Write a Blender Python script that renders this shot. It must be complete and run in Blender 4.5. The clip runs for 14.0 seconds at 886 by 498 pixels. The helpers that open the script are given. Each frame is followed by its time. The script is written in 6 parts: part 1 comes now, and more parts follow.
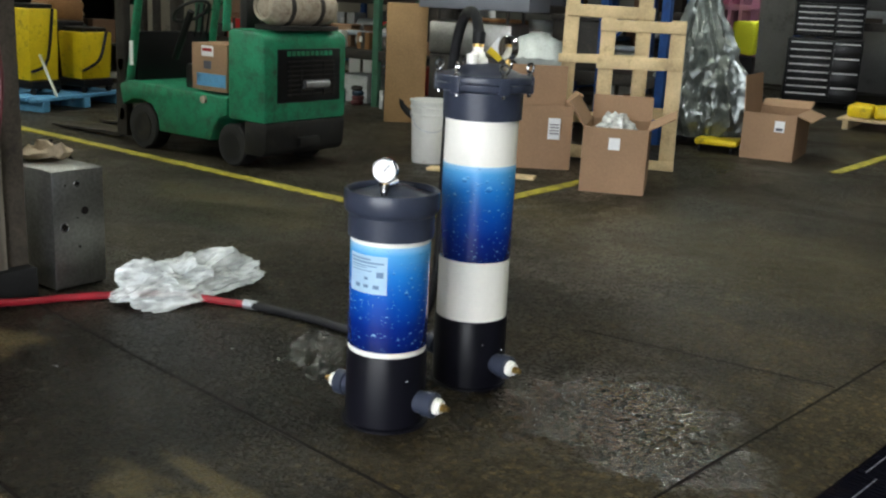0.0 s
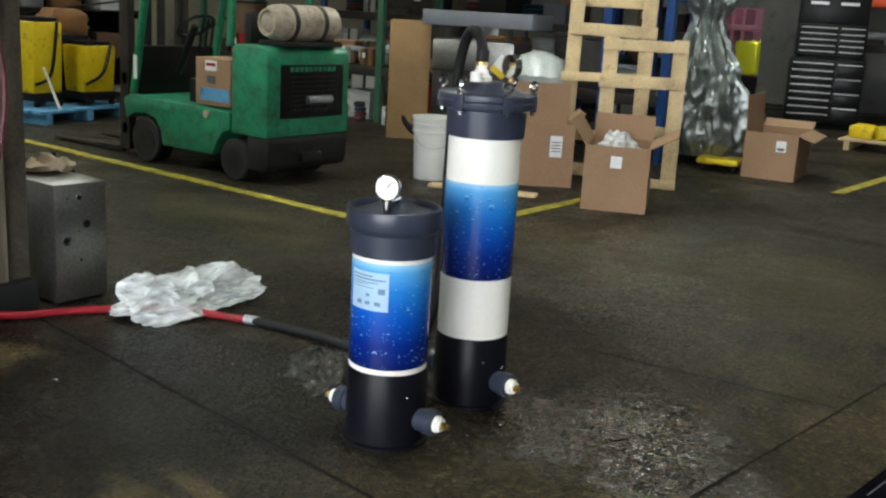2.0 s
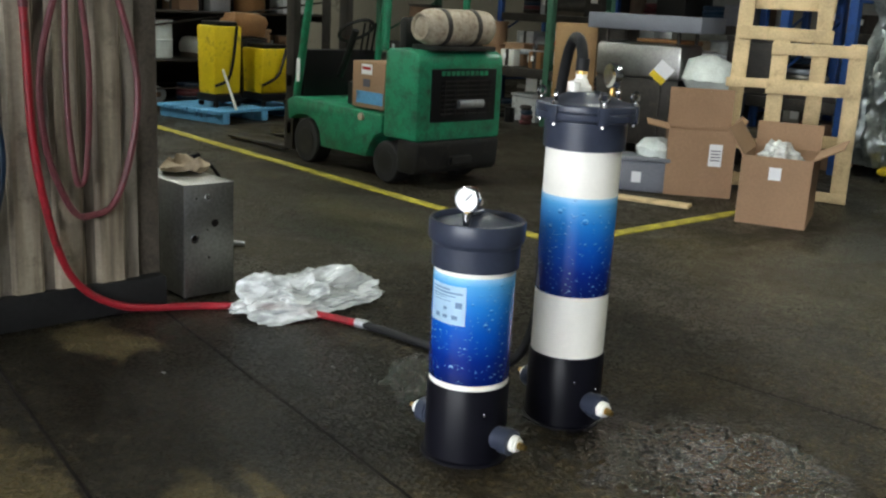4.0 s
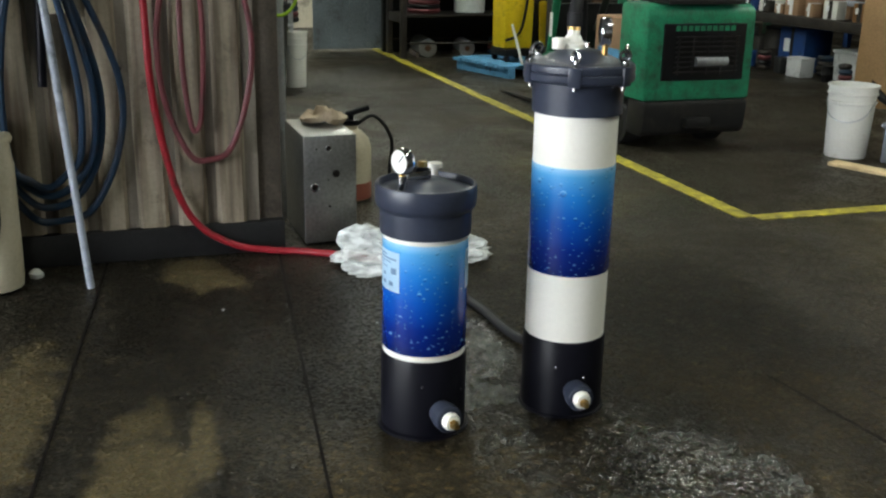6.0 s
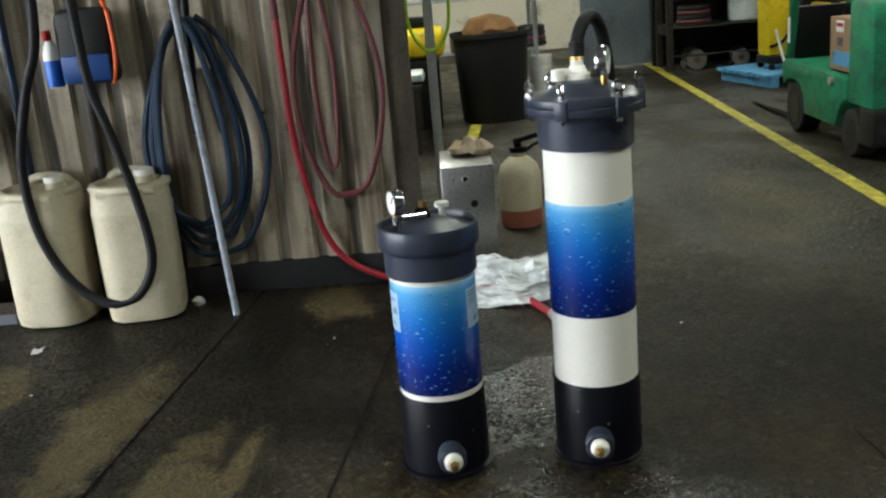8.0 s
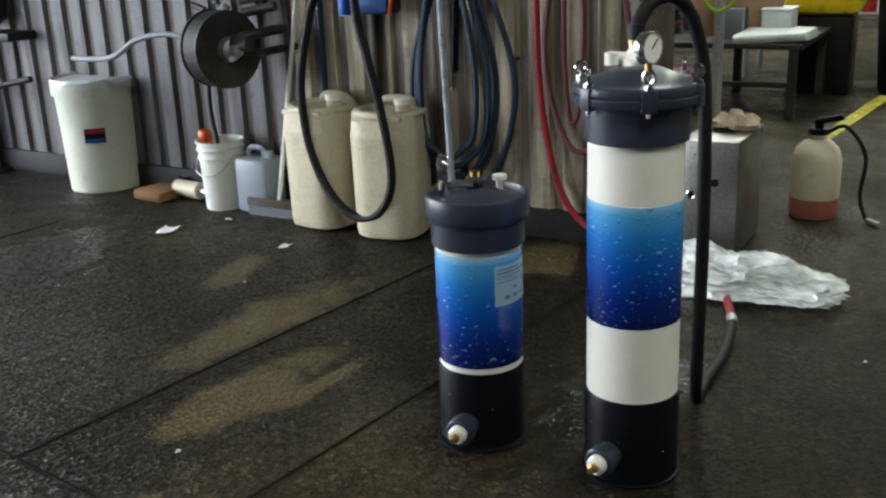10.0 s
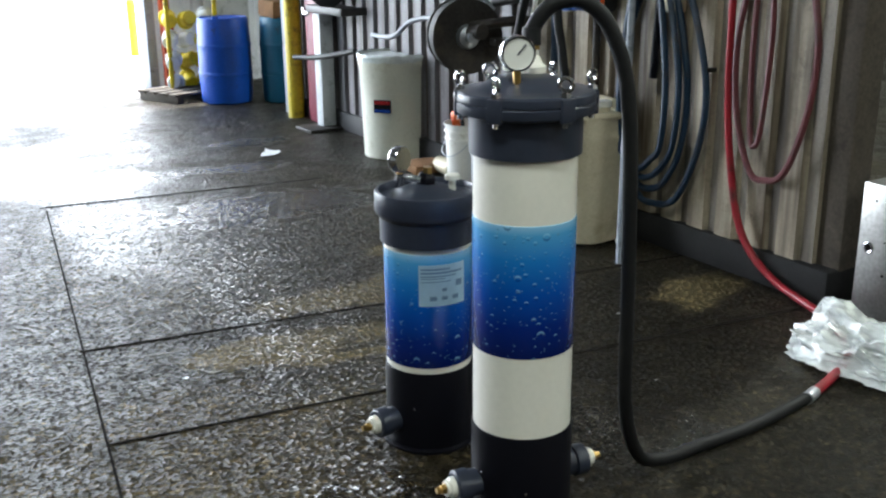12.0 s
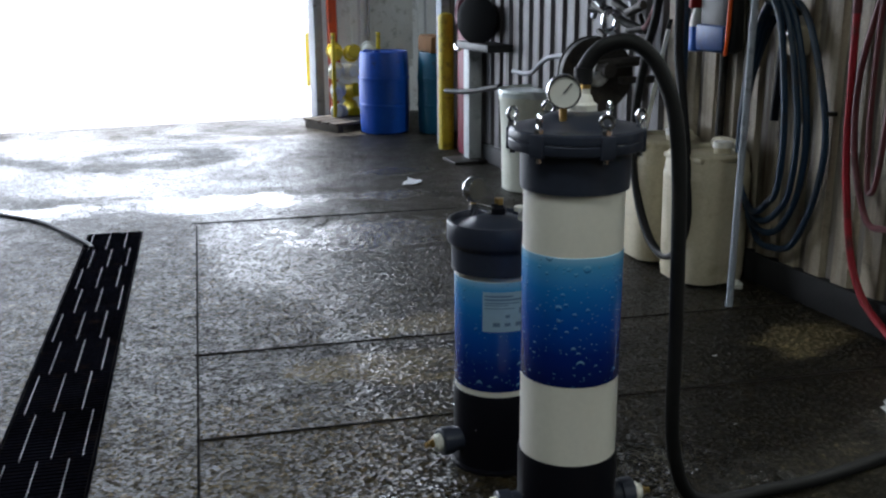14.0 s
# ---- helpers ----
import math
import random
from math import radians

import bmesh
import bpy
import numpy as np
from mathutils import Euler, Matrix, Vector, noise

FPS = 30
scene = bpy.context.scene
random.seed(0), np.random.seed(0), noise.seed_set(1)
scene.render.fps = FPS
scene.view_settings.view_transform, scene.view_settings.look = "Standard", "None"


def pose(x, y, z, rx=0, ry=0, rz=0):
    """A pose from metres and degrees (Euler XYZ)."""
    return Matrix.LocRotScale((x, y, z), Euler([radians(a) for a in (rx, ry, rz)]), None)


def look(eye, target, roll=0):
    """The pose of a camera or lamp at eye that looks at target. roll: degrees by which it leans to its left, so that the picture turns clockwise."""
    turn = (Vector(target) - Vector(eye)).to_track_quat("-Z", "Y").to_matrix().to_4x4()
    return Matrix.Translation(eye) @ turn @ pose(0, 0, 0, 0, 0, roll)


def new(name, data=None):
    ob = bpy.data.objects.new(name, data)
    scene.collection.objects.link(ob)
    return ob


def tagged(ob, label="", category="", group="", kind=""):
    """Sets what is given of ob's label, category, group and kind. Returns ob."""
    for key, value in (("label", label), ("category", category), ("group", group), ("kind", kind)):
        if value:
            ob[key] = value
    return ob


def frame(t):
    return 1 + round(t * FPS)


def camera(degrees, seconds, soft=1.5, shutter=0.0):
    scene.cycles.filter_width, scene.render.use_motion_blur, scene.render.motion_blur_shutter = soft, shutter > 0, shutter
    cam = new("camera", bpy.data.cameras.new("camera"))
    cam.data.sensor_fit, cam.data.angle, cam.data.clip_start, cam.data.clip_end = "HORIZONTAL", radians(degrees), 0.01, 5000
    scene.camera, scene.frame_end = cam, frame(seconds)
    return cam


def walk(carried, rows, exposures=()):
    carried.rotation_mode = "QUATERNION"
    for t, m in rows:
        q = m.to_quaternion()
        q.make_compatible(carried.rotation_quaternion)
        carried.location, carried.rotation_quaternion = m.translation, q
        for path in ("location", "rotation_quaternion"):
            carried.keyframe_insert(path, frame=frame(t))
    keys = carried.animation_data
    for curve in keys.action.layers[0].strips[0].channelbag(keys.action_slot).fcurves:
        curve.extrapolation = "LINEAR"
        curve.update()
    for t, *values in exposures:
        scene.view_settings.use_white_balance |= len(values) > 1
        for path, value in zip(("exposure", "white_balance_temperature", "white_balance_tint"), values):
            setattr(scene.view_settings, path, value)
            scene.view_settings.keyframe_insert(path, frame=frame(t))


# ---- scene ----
cam = camera(47.53, 14.0, soft=2.3)
# seconds, eye and target in metres, roll
ROWS = [
    (0, (2.095, -3.066, 1.462), (0.9545, -1.4991, 0.9675), 2.78),
    (0.5, (2.085, -3.061, 1.463), (0.9369, -1.4992, 0.9705), 3.24),
    (1, (2.088, -3.064, 1.463), (0.9557, -1.4869, 0.9831), 3.53),
    (1.5, (2.091, -3.068, 1.465), (0.9519, -1.4927, 0.9948), 3.35),
    (2, (2.089, -3.067, 1.466), (0.9421, -1.4957, 1.0023), 3.33),
    (2.5, (2.094, -3.072, 1.476), (0.9464, -1.4941, 1.0365), 3.43),
    (3, (2.110, -3.044, 1.476), (0.9512, -1.4809, 1.0127), 3.52),
    (3.5, (2.188, -2.951, 1.479), (0.9823, -1.4338, 0.9844), 1.39),
    (4, (2.292, -2.772, 1.506), (0.8696, -1.4509, 1.0246), 2.95),
    (4.2, (2.333, -2.715, 1.524), (0.8609, -1.4351, 1.0826), 3.84),
    (5.25, (2.750, -2.030, 1.545), (1.0600, -1.0950, 1.0350), 1.60),
    (6.3, (2.954, -1.287, 1.556), (1.1187, -0.7478, 0.9729), -0.62),
    (6.5, (2.998, -1.171, 1.573), (1.1383, -0.6859, 1.0201), -2.55),
    (7, (3.105, -0.932, 1.579), (1.2101, -0.6208, 1.0213), -2.35),
    (7.2, (3.095, -0.871, 1.582), (1.1899, -0.6064, 1.0338), -4.61),
    (8.25, (3.040, -0.266, 1.593), (1.1250, -0.3920, 1.0260), -3.50),
    (9.3, (2.857, 0.287, 1.604), (1.0148, -0.2245, 1.0166), -2.47),
    (9.5, (2.796, 0.474, 1.592), (0.9709, -0.1514, 1.0640), -3.62),
    (10, (2.651, 0.909, 1.605), (1.0074, -0.0508, 0.9913), -2.42),
    (10.5, (2.349, 1.273, 1.587), (0.8502, 0.0853, 1.0020), -2.99),
    (11, (2.119, 1.702, 1.604), (0.8029, 0.3063, 1.0406), -3.55),
    (11.5, (1.819, 1.942, 1.578), (0.6608, 0.4183, 0.9973), -3.30),
    (12, (1.492, 2.063, 1.550), (0.5116, 0.4241, 0.9550), -0.60),
    (12.5, (1.232, 2.195, 1.540), (0.5732, 0.4060, 0.9359), -1.78),
    (13, (1.183, 2.287, 1.555), (0.5288, 0.4860, 0.9825), -2.48),
    (13.5, (1.215, 2.327, 1.566), (0.5316, 0.5184, 1.0530), -1.60),
    (14, (1.250, 2.329, 1.564), (0.5765, 0.5208, 1.0372), -0.37),
]
walk(cam, [(t, look(eye, target, roll)) for t, eye, target, roll in ROWS], [(0.0, 1.36, 6450, 11), (4.2, 1.36, 6450, 11), (7.0, 1.48, 6450, 9), (9.5, 1.48, 6350, 8), (10.5, 1.52, 6300, 10), (11.5, 1.85, 6150, 9), (12.0, 1.8, 6100, 10), (12.5, 1.05, 5950, 12), (13.0, 0.8, 5950, 12), (14.0, 0.72, 5950, 13)])

# ---- light, sky and exposure ----
K = 1.22  # metres to one unit of the plan below

world = bpy.data.worlds.new("sky")
scene.world = world
world.use_nodes = True
wn = world.node_tree.nodes
sky = wn.new("ShaderNodeTexSky")
sky.sky_type, sky.sun_disc, sky.sun_elevation, sky.sun_rotation = "NISHITA", False, radians(50), radians(200)
world.node_tree.links.new(sky.outputs[0], wn["Background"].inputs[0])
wn["Background"].inputs[1].default_value = 0.12


def lamp(name, kind, m, power, color, size=1.0, size_y=None, angle=0.5):
    data = bpy.data.lights.new(name, kind)
    data.energy, data.color = power, color
    if kind == "AREA":
        data.shape, data.size, data.size_y = "RECTANGLE", size * K, (size_y or size) * K
    if kind == "SUN":
        data.angle = radians(angle)
    ob = new(name, data)
    m = m.copy()
    m.translation = m.translation * K
    ob.matrix_world = m
    return ob


lamp("sun", "SUN", look((2, -14, 12), (1, -9, 0)), 5.0, (1.0, 0.95, 0.88))
lamp("door_daylight", "AREA", look((2.2, -7.15, 1.75), (2.2, 0, 0.9)), 165, (0.78, 0.92, 1.0), 6.2, 3.3)
# unseen roof lamps: two sit where floor glints point, the rest are added fill
ROOF_LAMPS_AND_FILL = [(1.9, 1.2, 48), (-3.4, 0.6, 30), (-3.2, 3.6, 36), (0.6, 4.6, 34), (-7.4, 3.6, 20), (-5.2, -1.6, 85), (-10.4, 2.5, 80), (-8.8, -1.2, 70), (-2.8, 8.0, 95)]
for hx, hy, power in ROOF_LAMPS_AND_FILL:
    lamp("unseen_roof_light", "AREA", look((hx, hy, 4.25), (hx, hy + 0.001, 0)), power, (0.95, 1.0, 0.87), 0.5)

# ---- materials ----
MATS = {}


def material(name, color, rough=0.6, metal=0.0, grain=0.12, scale=9.0, bump=0.15, dirt=0.0, dirt_color=(0.03, 0.025, 0.02), fine=60.0, spec=0.35):
    """Base colour varied at two scales, with fine relief and optional grime patches."""
    m = bpy.data.materials.new(name)
    m.use_nodes = True
    nt = m.node_tree
    n, lk = nt.nodes, nt.links.new
    b = n["Principled BSDF"]
    b.inputs["Roughness"].default_value, b.inputs["Metallic"].default_value = rough, metal
    b.inputs["Specular IOR Level"].default_value = spec
    tc = n.new("ShaderNodeTexCoord")
    big, small = n.new("ShaderNodeTexNoise"), n.new("ShaderNodeTexNoise")
    big.inputs["Scale"].default_value, small.inputs["Scale"].default_value = scale / 3, fine
    big.inputs["Detail"].default_value, small.inputs["Detail"].default_value = 5, 3
    for t in (big, small):
        lk(tc.outputs["Object"], t.inputs["Vector"])
    ramp = n.new("ShaderNodeValToRGB")
    lo, hi = [max(0, c * (1 - 2 * grain)) for c in color], [min(1, c * (1 + 1.4 * grain)) for c in color]
    ramp.color_ramp.elements[0].position, ramp.color_ramp.elements[1].position = 0.3, 0.7
    ramp.color_ramp.elements[0].color, ramp.color_ramp.elements[1].color = (*lo, 1), (*hi, 1)
    mixv = n.new("ShaderNodeMath")
    mixv.operation = "MULTIPLY_ADD"
    lk(small.outputs[0], mixv.inputs[0])
    mixv.inputs[1].default_value = 0.4
    add = n.new("ShaderNodeMath")
    add.operation = "MULTIPLY"
    add.inputs[1].default_value = 0.6
    lk(big.outputs[0], add.inputs[0])
    lk(add.outputs[0], mixv.inputs[2])
    lk(mixv.outputs[0], ramp.inputs[0])
    out = ramp.outputs[0]
    if dirt:
        d = n.new("ShaderNodeTexNoise")
        d.inputs["Scale"].default_value, d.inputs["Detail"].default_value, d.inputs["Roughness"].default_value = scale, 8, 0.7
        lk(tc.outputs["Object"], d.inputs["Vector"])
        dr = n.new("ShaderNodeMapRange")
        dr.inputs[1].default_value, dr.inputs[2].default_value = 0.62 - 0.25 * dirt, 0.8 - 0.1 * dirt
        lk(d.outputs[0], dr.inputs[0])
        mx = n.new("ShaderNodeMix")
        mx.data_type = "RGBA"
        lk(dr.outputs[0], mx.inputs[0])
        lk(out, mx.inputs[6])
        mx.inputs[7].default_value = (*dirt_color, 1)
        out = mx.outputs[2]
    lk(out, b.inputs["Base Color"])
    if bump:
        bp = n.new("ShaderNodeBump")
        bp.inputs["Strength"].default_value, bp.inputs["Distance"].default_value = bump, 0.004
        lk(mixv.outputs[0], bp.inputs["Height"])
        lk(bp.outputs[0], b.inputs["Normal"])
    MATS[name] = m
    return m


def glow(name, color, strength):
    m = bpy.data.materials.new(name)
    m.use_nodes = True
    b = m.node_tree.nodes["Principled BSDF"]
    b.inputs["Base Color"].default_value = (*color, 1)
    b.inputs["Emission Color"].default_value, b.inputs["Emission Strength"].default_value = (*color, 1), strength
    return m


pvc_grey = material("grey_pvc", (0.03, 0.036, 0.056), 0.32, grain=0.1, bump=0.03)
pvc_white = material("white_pvc", (0.8, 0.78, 0.71), 0.3, grain=0.03, bump=0.02)
pvc_black = material("black_pvc", (0.005, 0.005, 0.008), 0.35, grain=0.1, bump=0.03, spec=0.14)
chrome = material("chrome", (0.75, 0.75, 0.76), 0.12, 1.0, grain=0.05, bump=0.0)
brass = material("brass", (0.55, 0.36, 0.12), 0.3, 1.0, grain=0.2)
dial_white = material("dial_white", (0.8, 0.8, 0.76), 0.25, grain=0.02, bump=0)
rubber = material("black_rubber", (0.008, 0.008, 0.009), 0.6, grain=0.2, bump=0.1, spec=0.25)
tyre_mat = material("dusty_tyre", (0.02, 0.02, 0.02), 0.85, grain=0.3)
red_hose = material("red_hose", (0.3, 0.014, 0.024), 0.4, grain=0.15, dirt=0.4)
maroon_hose = material("maroon_hose", (0.12, 0.03, 0.035), 0.5, grain=0.2, dirt=0.4)
blue_hose = material("blue_hose", (0.008, 0.027, 0.058), 0.5, grain=0.2, dirt=0.4)
green_paint = material("worn_green_paint", (0.02, 0.225, 0.115), 0.42, grain=0.22, scale=9, dirt=0.7, dirt_color=(0.03, 0.055, 0.035))
black_paint = material("black_paint", (0.012, 0.012, 0.012), 0.5, grain=0.25, dirt=0.4, dirt_color=(0.04, 0.035, 0.03))
seat_vinyl = material("black_vinyl", (0.01, 0.01, 0.01), 0.5, grain=0.2)
tank_paint = material("dirty_cream_tank", (0.42, 0.36, 0.28), 0.5, grain=0.15, scale=14, dirt=0.6, dirt_color=(0.12, 0.07, 0.04))
card = material("cardboard", (0.30, 0.185, 0.11), 0.85, grain=0.1, scale=6, bump=0.05)
card_in = material("cardboard_inside", (0.16, 0.095, 0.06), 0.9, grain=0.12)
paper = material("white_paper", (0.75, 0.76, 0.78), 0.7, grain=0.04)
ink = material("grey_ink", (0.1, 0.1, 0.12), 0.7)
pine = material("pine_wood", (0.6, 0.46, 0.26), 0.75, grain=0.26, scale=9, dirt=0.3, dirt_color=(0.25, 0.17, 0.09), fine=110)
ply = material("brown_plywood", (0.33, 0.2, 0.09), 0.6, grain=0.18, scale=5)
timber = material("weathered_timber", (0.078, 0.064, 0.05), 0.85, grain=0.3, scale=7, dirt=0.45)
plinth_mat = material("black_plinth", (0.012, 0.012, 0.013), 0.7, grain=0.3)
steel = material("brushed_stainless", (0.38, 0.375, 0.36), 0.4, 1.0, grain=0.2, scale=10, bump=0.08)
galv = material("galvanised_steel", (0.45, 0.47, 0.5), 0.4, 0.8, grain=0.2)
grey_paint = material("grey_paint", (0.28, 0.31, 0.36), 0.5, grain=0.12, dirt=0.3)
white_steel = material("white_painted_steel", (0.5, 0.52, 0.54), 0.5, grain=0.1, dirt=0.3)
yellow_paint = material("yellow_paint", (0.55, 0.42, 0.02), 0.5, grain=0.15, scale=12, dirt=0.4)
line_paint = material("worn_line_paint", (0.5, 0.43, 0.03), 0.6, grain=0.2, scale=11, dirt=1.0, dirt_color=(0.06, 0.052, 0.03), fine=40)
yellow_plastic = material("yellow_plastic", (0.65, 0.48, 0.01), 0.45, grain=0.12, dirt=0.3)
hdpe = material("white_plastic", (0.68, 0.68, 0.64), 0.45, grain=0.06, bump=0.05, dirt=0.12, dirt_color=(0.4, 0.36, 0.28))
hdpe_old = material("yellowed_plastic", (0.52, 0.47, 0.34), 0.5, grain=0.1, scale=5, dirt=0.35, dirt_color=(0.3, 0.25, 0.15))
clear_jug = material("grey_translucent_plastic", (0.26, 0.29, 0.34), 0.35, grain=0.08)
blue_plastic = material("blue_plastic", (0.008, 0.07, 0.42), 0.4, grain=0.12, dirt=0.15)
teal_plastic = material("teal_plastic", (0.01, 0.10, 0.17), 0.45, grain=0.12, dirt=0.15)
pallet_blue = material("light_blue_pallet", (0.1, 0.3, 0.52), 0.7, grain=0.15, dirt=0.3)
red_paint = material("red_paint", (0.35, 0.012, 0.012), 0.45, grain=0.15, dirt=0.2)
maroon_paint = material("maroon_paint", (0.16, 0.01, 0.03), 0.45, grain=0.15, dirt=0.2)
orange_paint = material("orange_beam_paint", (0.5, 0.07, 0.02), 0.5, grain=0.15, dirt=0.3)
rack_blue = material("rack_blue_paint", (0.015, 0.06, 0.22), 0.5, grain=0.15, dirt=0.3)
rack_green = material("rack_green_paint", (0.05, 0.14, 0.09), 0.5, grain=0.15, dirt=0.3)
dark_steel = material("dark_steel", (0.035, 0.031, 0.028), 0.55, 0.3, grain=0.35, dirt=0.35, dirt_color=(0.07, 0.055, 0.04))
grey_plastic = material("grey_tote_plastic", (0.16, 0.17, 0.2), 0.5, grain=0.1)
bin_black = material("black_plastic_bin", (0.014, 0.015, 0.016), 0.5, grain=0.15)
pink_plastic = material("dusty_pink_crate", (0.38, 0.17, 0.24), 0.6, grain=0.1)
hivis = material("yellow_hi_vis", (0.6, 0.62, 0.02), 0.7, grain=0.1)
tan_cloth = material("tan_cloth", (0.45, 0.36, 0.26), 0.95, grain=0.2, scale=20)
brown_bag = material("brown_bag", (0.2, 0.1, 0.04), 0.9, grain=0.2, scale=14)
foil = material("silver_tarp", (0.2, 0.22, 0.21), 0.3, 0.75, grain=0.3, scale=8, bump=0.5, fine=26)
film_plastic = material("white_plastic_film", (0.6, 0.65, 0.64), 0.22, grain=0.16, scale=12, bump=0.3)
wall_grey = material("back_wall_paint", (0.2, 0.2, 0.19), 0.8, grain=0.2, scale=2, dirt=0.3)
wall_cream = material("cream_wall_paint", (0.55, 0.5, 0.4), 0.8, grain=0.1, scale=2, dirt=0.15)
roof_mat = material("roof_deck", (0.12, 0.12, 0.12), 0.8, grain=0.2)
siding_white = material("white_siding", (0.75, 0.78, 0.84), 0.6, grain=0.1, scale=4, dirt=0.2)
asphalt = material("pale_yard_concrete", (0.72, 0.72, 0.7), 0.9, grain=0.15)
grate_mat = material("rusty_drain_grate", (0.005, 0.005, 0.008), 0.9, 0.0, spec=0.0, grain=0.35, dirt=0.25, dirt_color=(0.02, 0.013, 0.01))
grate_edge = material("worn_grate_edge", (0.17, 0.17, 0.2), 0.6, 0.0, grain=0.3)
joint_mat = material("floor_joint_filler", (0.012, 0.01, 0.009), 0.95, grain=0.3, spec=0.05)
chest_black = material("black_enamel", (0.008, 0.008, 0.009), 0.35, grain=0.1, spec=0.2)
blue_liquid = material("blue_label", (0.02, 0.12, 0.5), 0.4)
lime_hose = material("lime_hose", (0.3, 0.5, 0.02), 0.5)
daylight_glow = glow("glowing_daylight_board", (1.0, 1.0, 1.0), 3.2)
lens_glow = glow("lamp_lens", (1.0, 0.9, 0.72), 7.0)
orange_plastic = material("orange_plastic", (0.7, 0.1, 0.01), 0.45, grain=0.1)


def floor_material():
    """Dark stained concrete, wet in patches, with exposed aggregate and painted sparkles."""
    m = bpy.data.materials.new("wet_concrete")
    m.use_nodes = True
    n, lk = m.node_tree.nodes, m.node_tree.links.new
    b = n["Principled BSDF"]
    tc = n.new("ShaderNodeTexCoord")

    def noise_tex(scale, detail=6, rough=0.6, dist=0.0):
        t = n.new("ShaderNodeTexNoise")
        t.inputs["Scale"].default_value, t.inputs["Detail"].default_value = scale, detail
        t.inputs["Roughness"].default_value, t.inputs["Distortion"].default_value = rough, dist
        lk(tc.outputs["Object"], t.inputs["Vector"])
        return t.outputs[0]

    def ramp(src, stops):
        r = n.new("ShaderNodeValToRGB")
        while len(r.color_ramp.elements) < len(stops):
            r.color_ramp.elements.new(0.5)
        for e, (p, c) in zip(r.color_ramp.elements, stops):
            e.position, e.color = p, (*c, 1) if len(c) == 3 else c
        lk(src, r.inputs[0])
        return r.outputs[0]

    def mix(f, a, c, mode="MIX"):
        x = n.new("ShaderNodeMix")
        x.data_type, x.blend_type = "RGBA", mode
        if isinstance(f, float):
            x.inputs[0].default_value = f
        else:
            lk(f, x.inputs[0])
        lk(a, x.inputs[6])
        lk(c, x.inputs[7])
        return x.outputs[2]

    g3 = lambda v: (v, v, v)
    base = ramp(noise_tex(0.9, 8, 0.65, 0.6), [(0.3, (0.018, 0.0155, 0.011)), (0.5, (0.032, 0.028, 0.0205)), (0.62, (0.047, 0.041, 0.03)), (0.75, (0.072, 0.063, 0.045))])
    agg = n.new("ShaderNodeTexVoronoi")
    agg.inputs["Scale"].default_value = 85
    lk(tc.outputs["Object"], agg.inputs["Vector"])
    grains = ramp(agg.outputs["Color"], [(0.0, g3(0.4)), (0.6, g3(0.9)), (1.0, g3(1.9))])
    col = mix(1.0, base, grains, "MULTIPLY")
    # stains, dark areas, puddles and scuffed pale patches, each of its own shape
    edge = noise_tex(4.2, 9, 0.72, 0.4)

    def patch(cx, cy, rx, ry, turn=-5.0, ragged=2.4):
        sub, rot, mul, ln, ad, rg = n.new("ShaderNodeVectorMath"), n.new("ShaderNodeVectorRotate"), n.new("ShaderNodeVectorMath"), n.new("ShaderNodeVectorMath"), n.new("ShaderNodeMath"), n.new("ShaderNodeMapRange")
        sub.operation, mul.operation, ln.operation, ad.operation = "SUBTRACT", "MULTIPLY", "LENGTH", "MULTIPLY_ADD"
        rot.rotation_type = "Z_AXIS"
        sub.inputs[1].default_value = (cx * K, cy * K, 0)
        rot.inputs["Angle"].default_value = radians(-turn)
        mul.inputs[1].default_value = (1 / (rx * K), 1 / (ry * K), 0)
        lk(tc.outputs["Object"], sub.inputs[0])
        lk(sub.outputs[0], rot.inputs["Vector"])
        lk(rot.outputs[0], mul.inputs[0])
        lk(mul.outputs[0], ln.inputs[0])
        lk(edge, ad.inputs[0])
        ad.inputs[1].default_value = ragged
        lk(ln.outputs["Value"], ad.inputs[2])
        lk(ad.outputs[0], rg.inputs[0])
        rg.inputs[1].default_value, rg.inputs[2].default_value, rg.inputs[3].default_value, rg.inputs[4].default_value = 1.8, 2.12, 1.0, 0.0
        return rg.outputs[0]

    def joined(vals):
        out = vals[0]
        for v in vals[1:]:
            x = n.new("ShaderNodeMath")
            x.operation = "MAXIMUM"
            lk(out, x.inputs[0])
            lk(v, x.inputs[1])
            out = x.outputs[0]
        return out

    pale = joined([patch(-0.38, -1.5, 0.55, 0.17), patch(0.1, -1.16, 0.42, 0.15), patch(-1.42, -0.85, 0.3, 0.16, 10), patch(-0.75, -1.95, 0.3, 0.1, 15), patch(-0.05, -1.0, 0.28, 0.05)])
    dust = joined([patch(0.4, 2.3, 2.0, 0.75, 0, 2.0), patch(-2.4, 1.2, 0.9, 0.35)])
    # ragged areas where the base colour is halved
    dark_patches = joined([patch(-0.85, -0.75, 0.75, 0.5, 0, 2.0), patch(-1.2, -1.7, 0.45, 0.5), patch(-0.82, -0.24, 0.5, 0.15), patch(-0.85, -0.24, 0.35, 0.1), patch(0.45, 0.02, 0.3, 0.12), patch(-0.6, 0.22, 0.45, 0.33), patch(-0.3, 0.6, 1.0, 0.55, 0, 1.8), patch(-0.1, -0.3, 0.6, 0.4)])
    dry = joined([patch(-0.75, 0.5, 0.8, 0.5, 0, 1.2), patch(1.15, -1.3, 0.42, 2.0, -7, 1.0), patch(0.55, -1.2, 0.3, 0.9, -7, 1.6)])
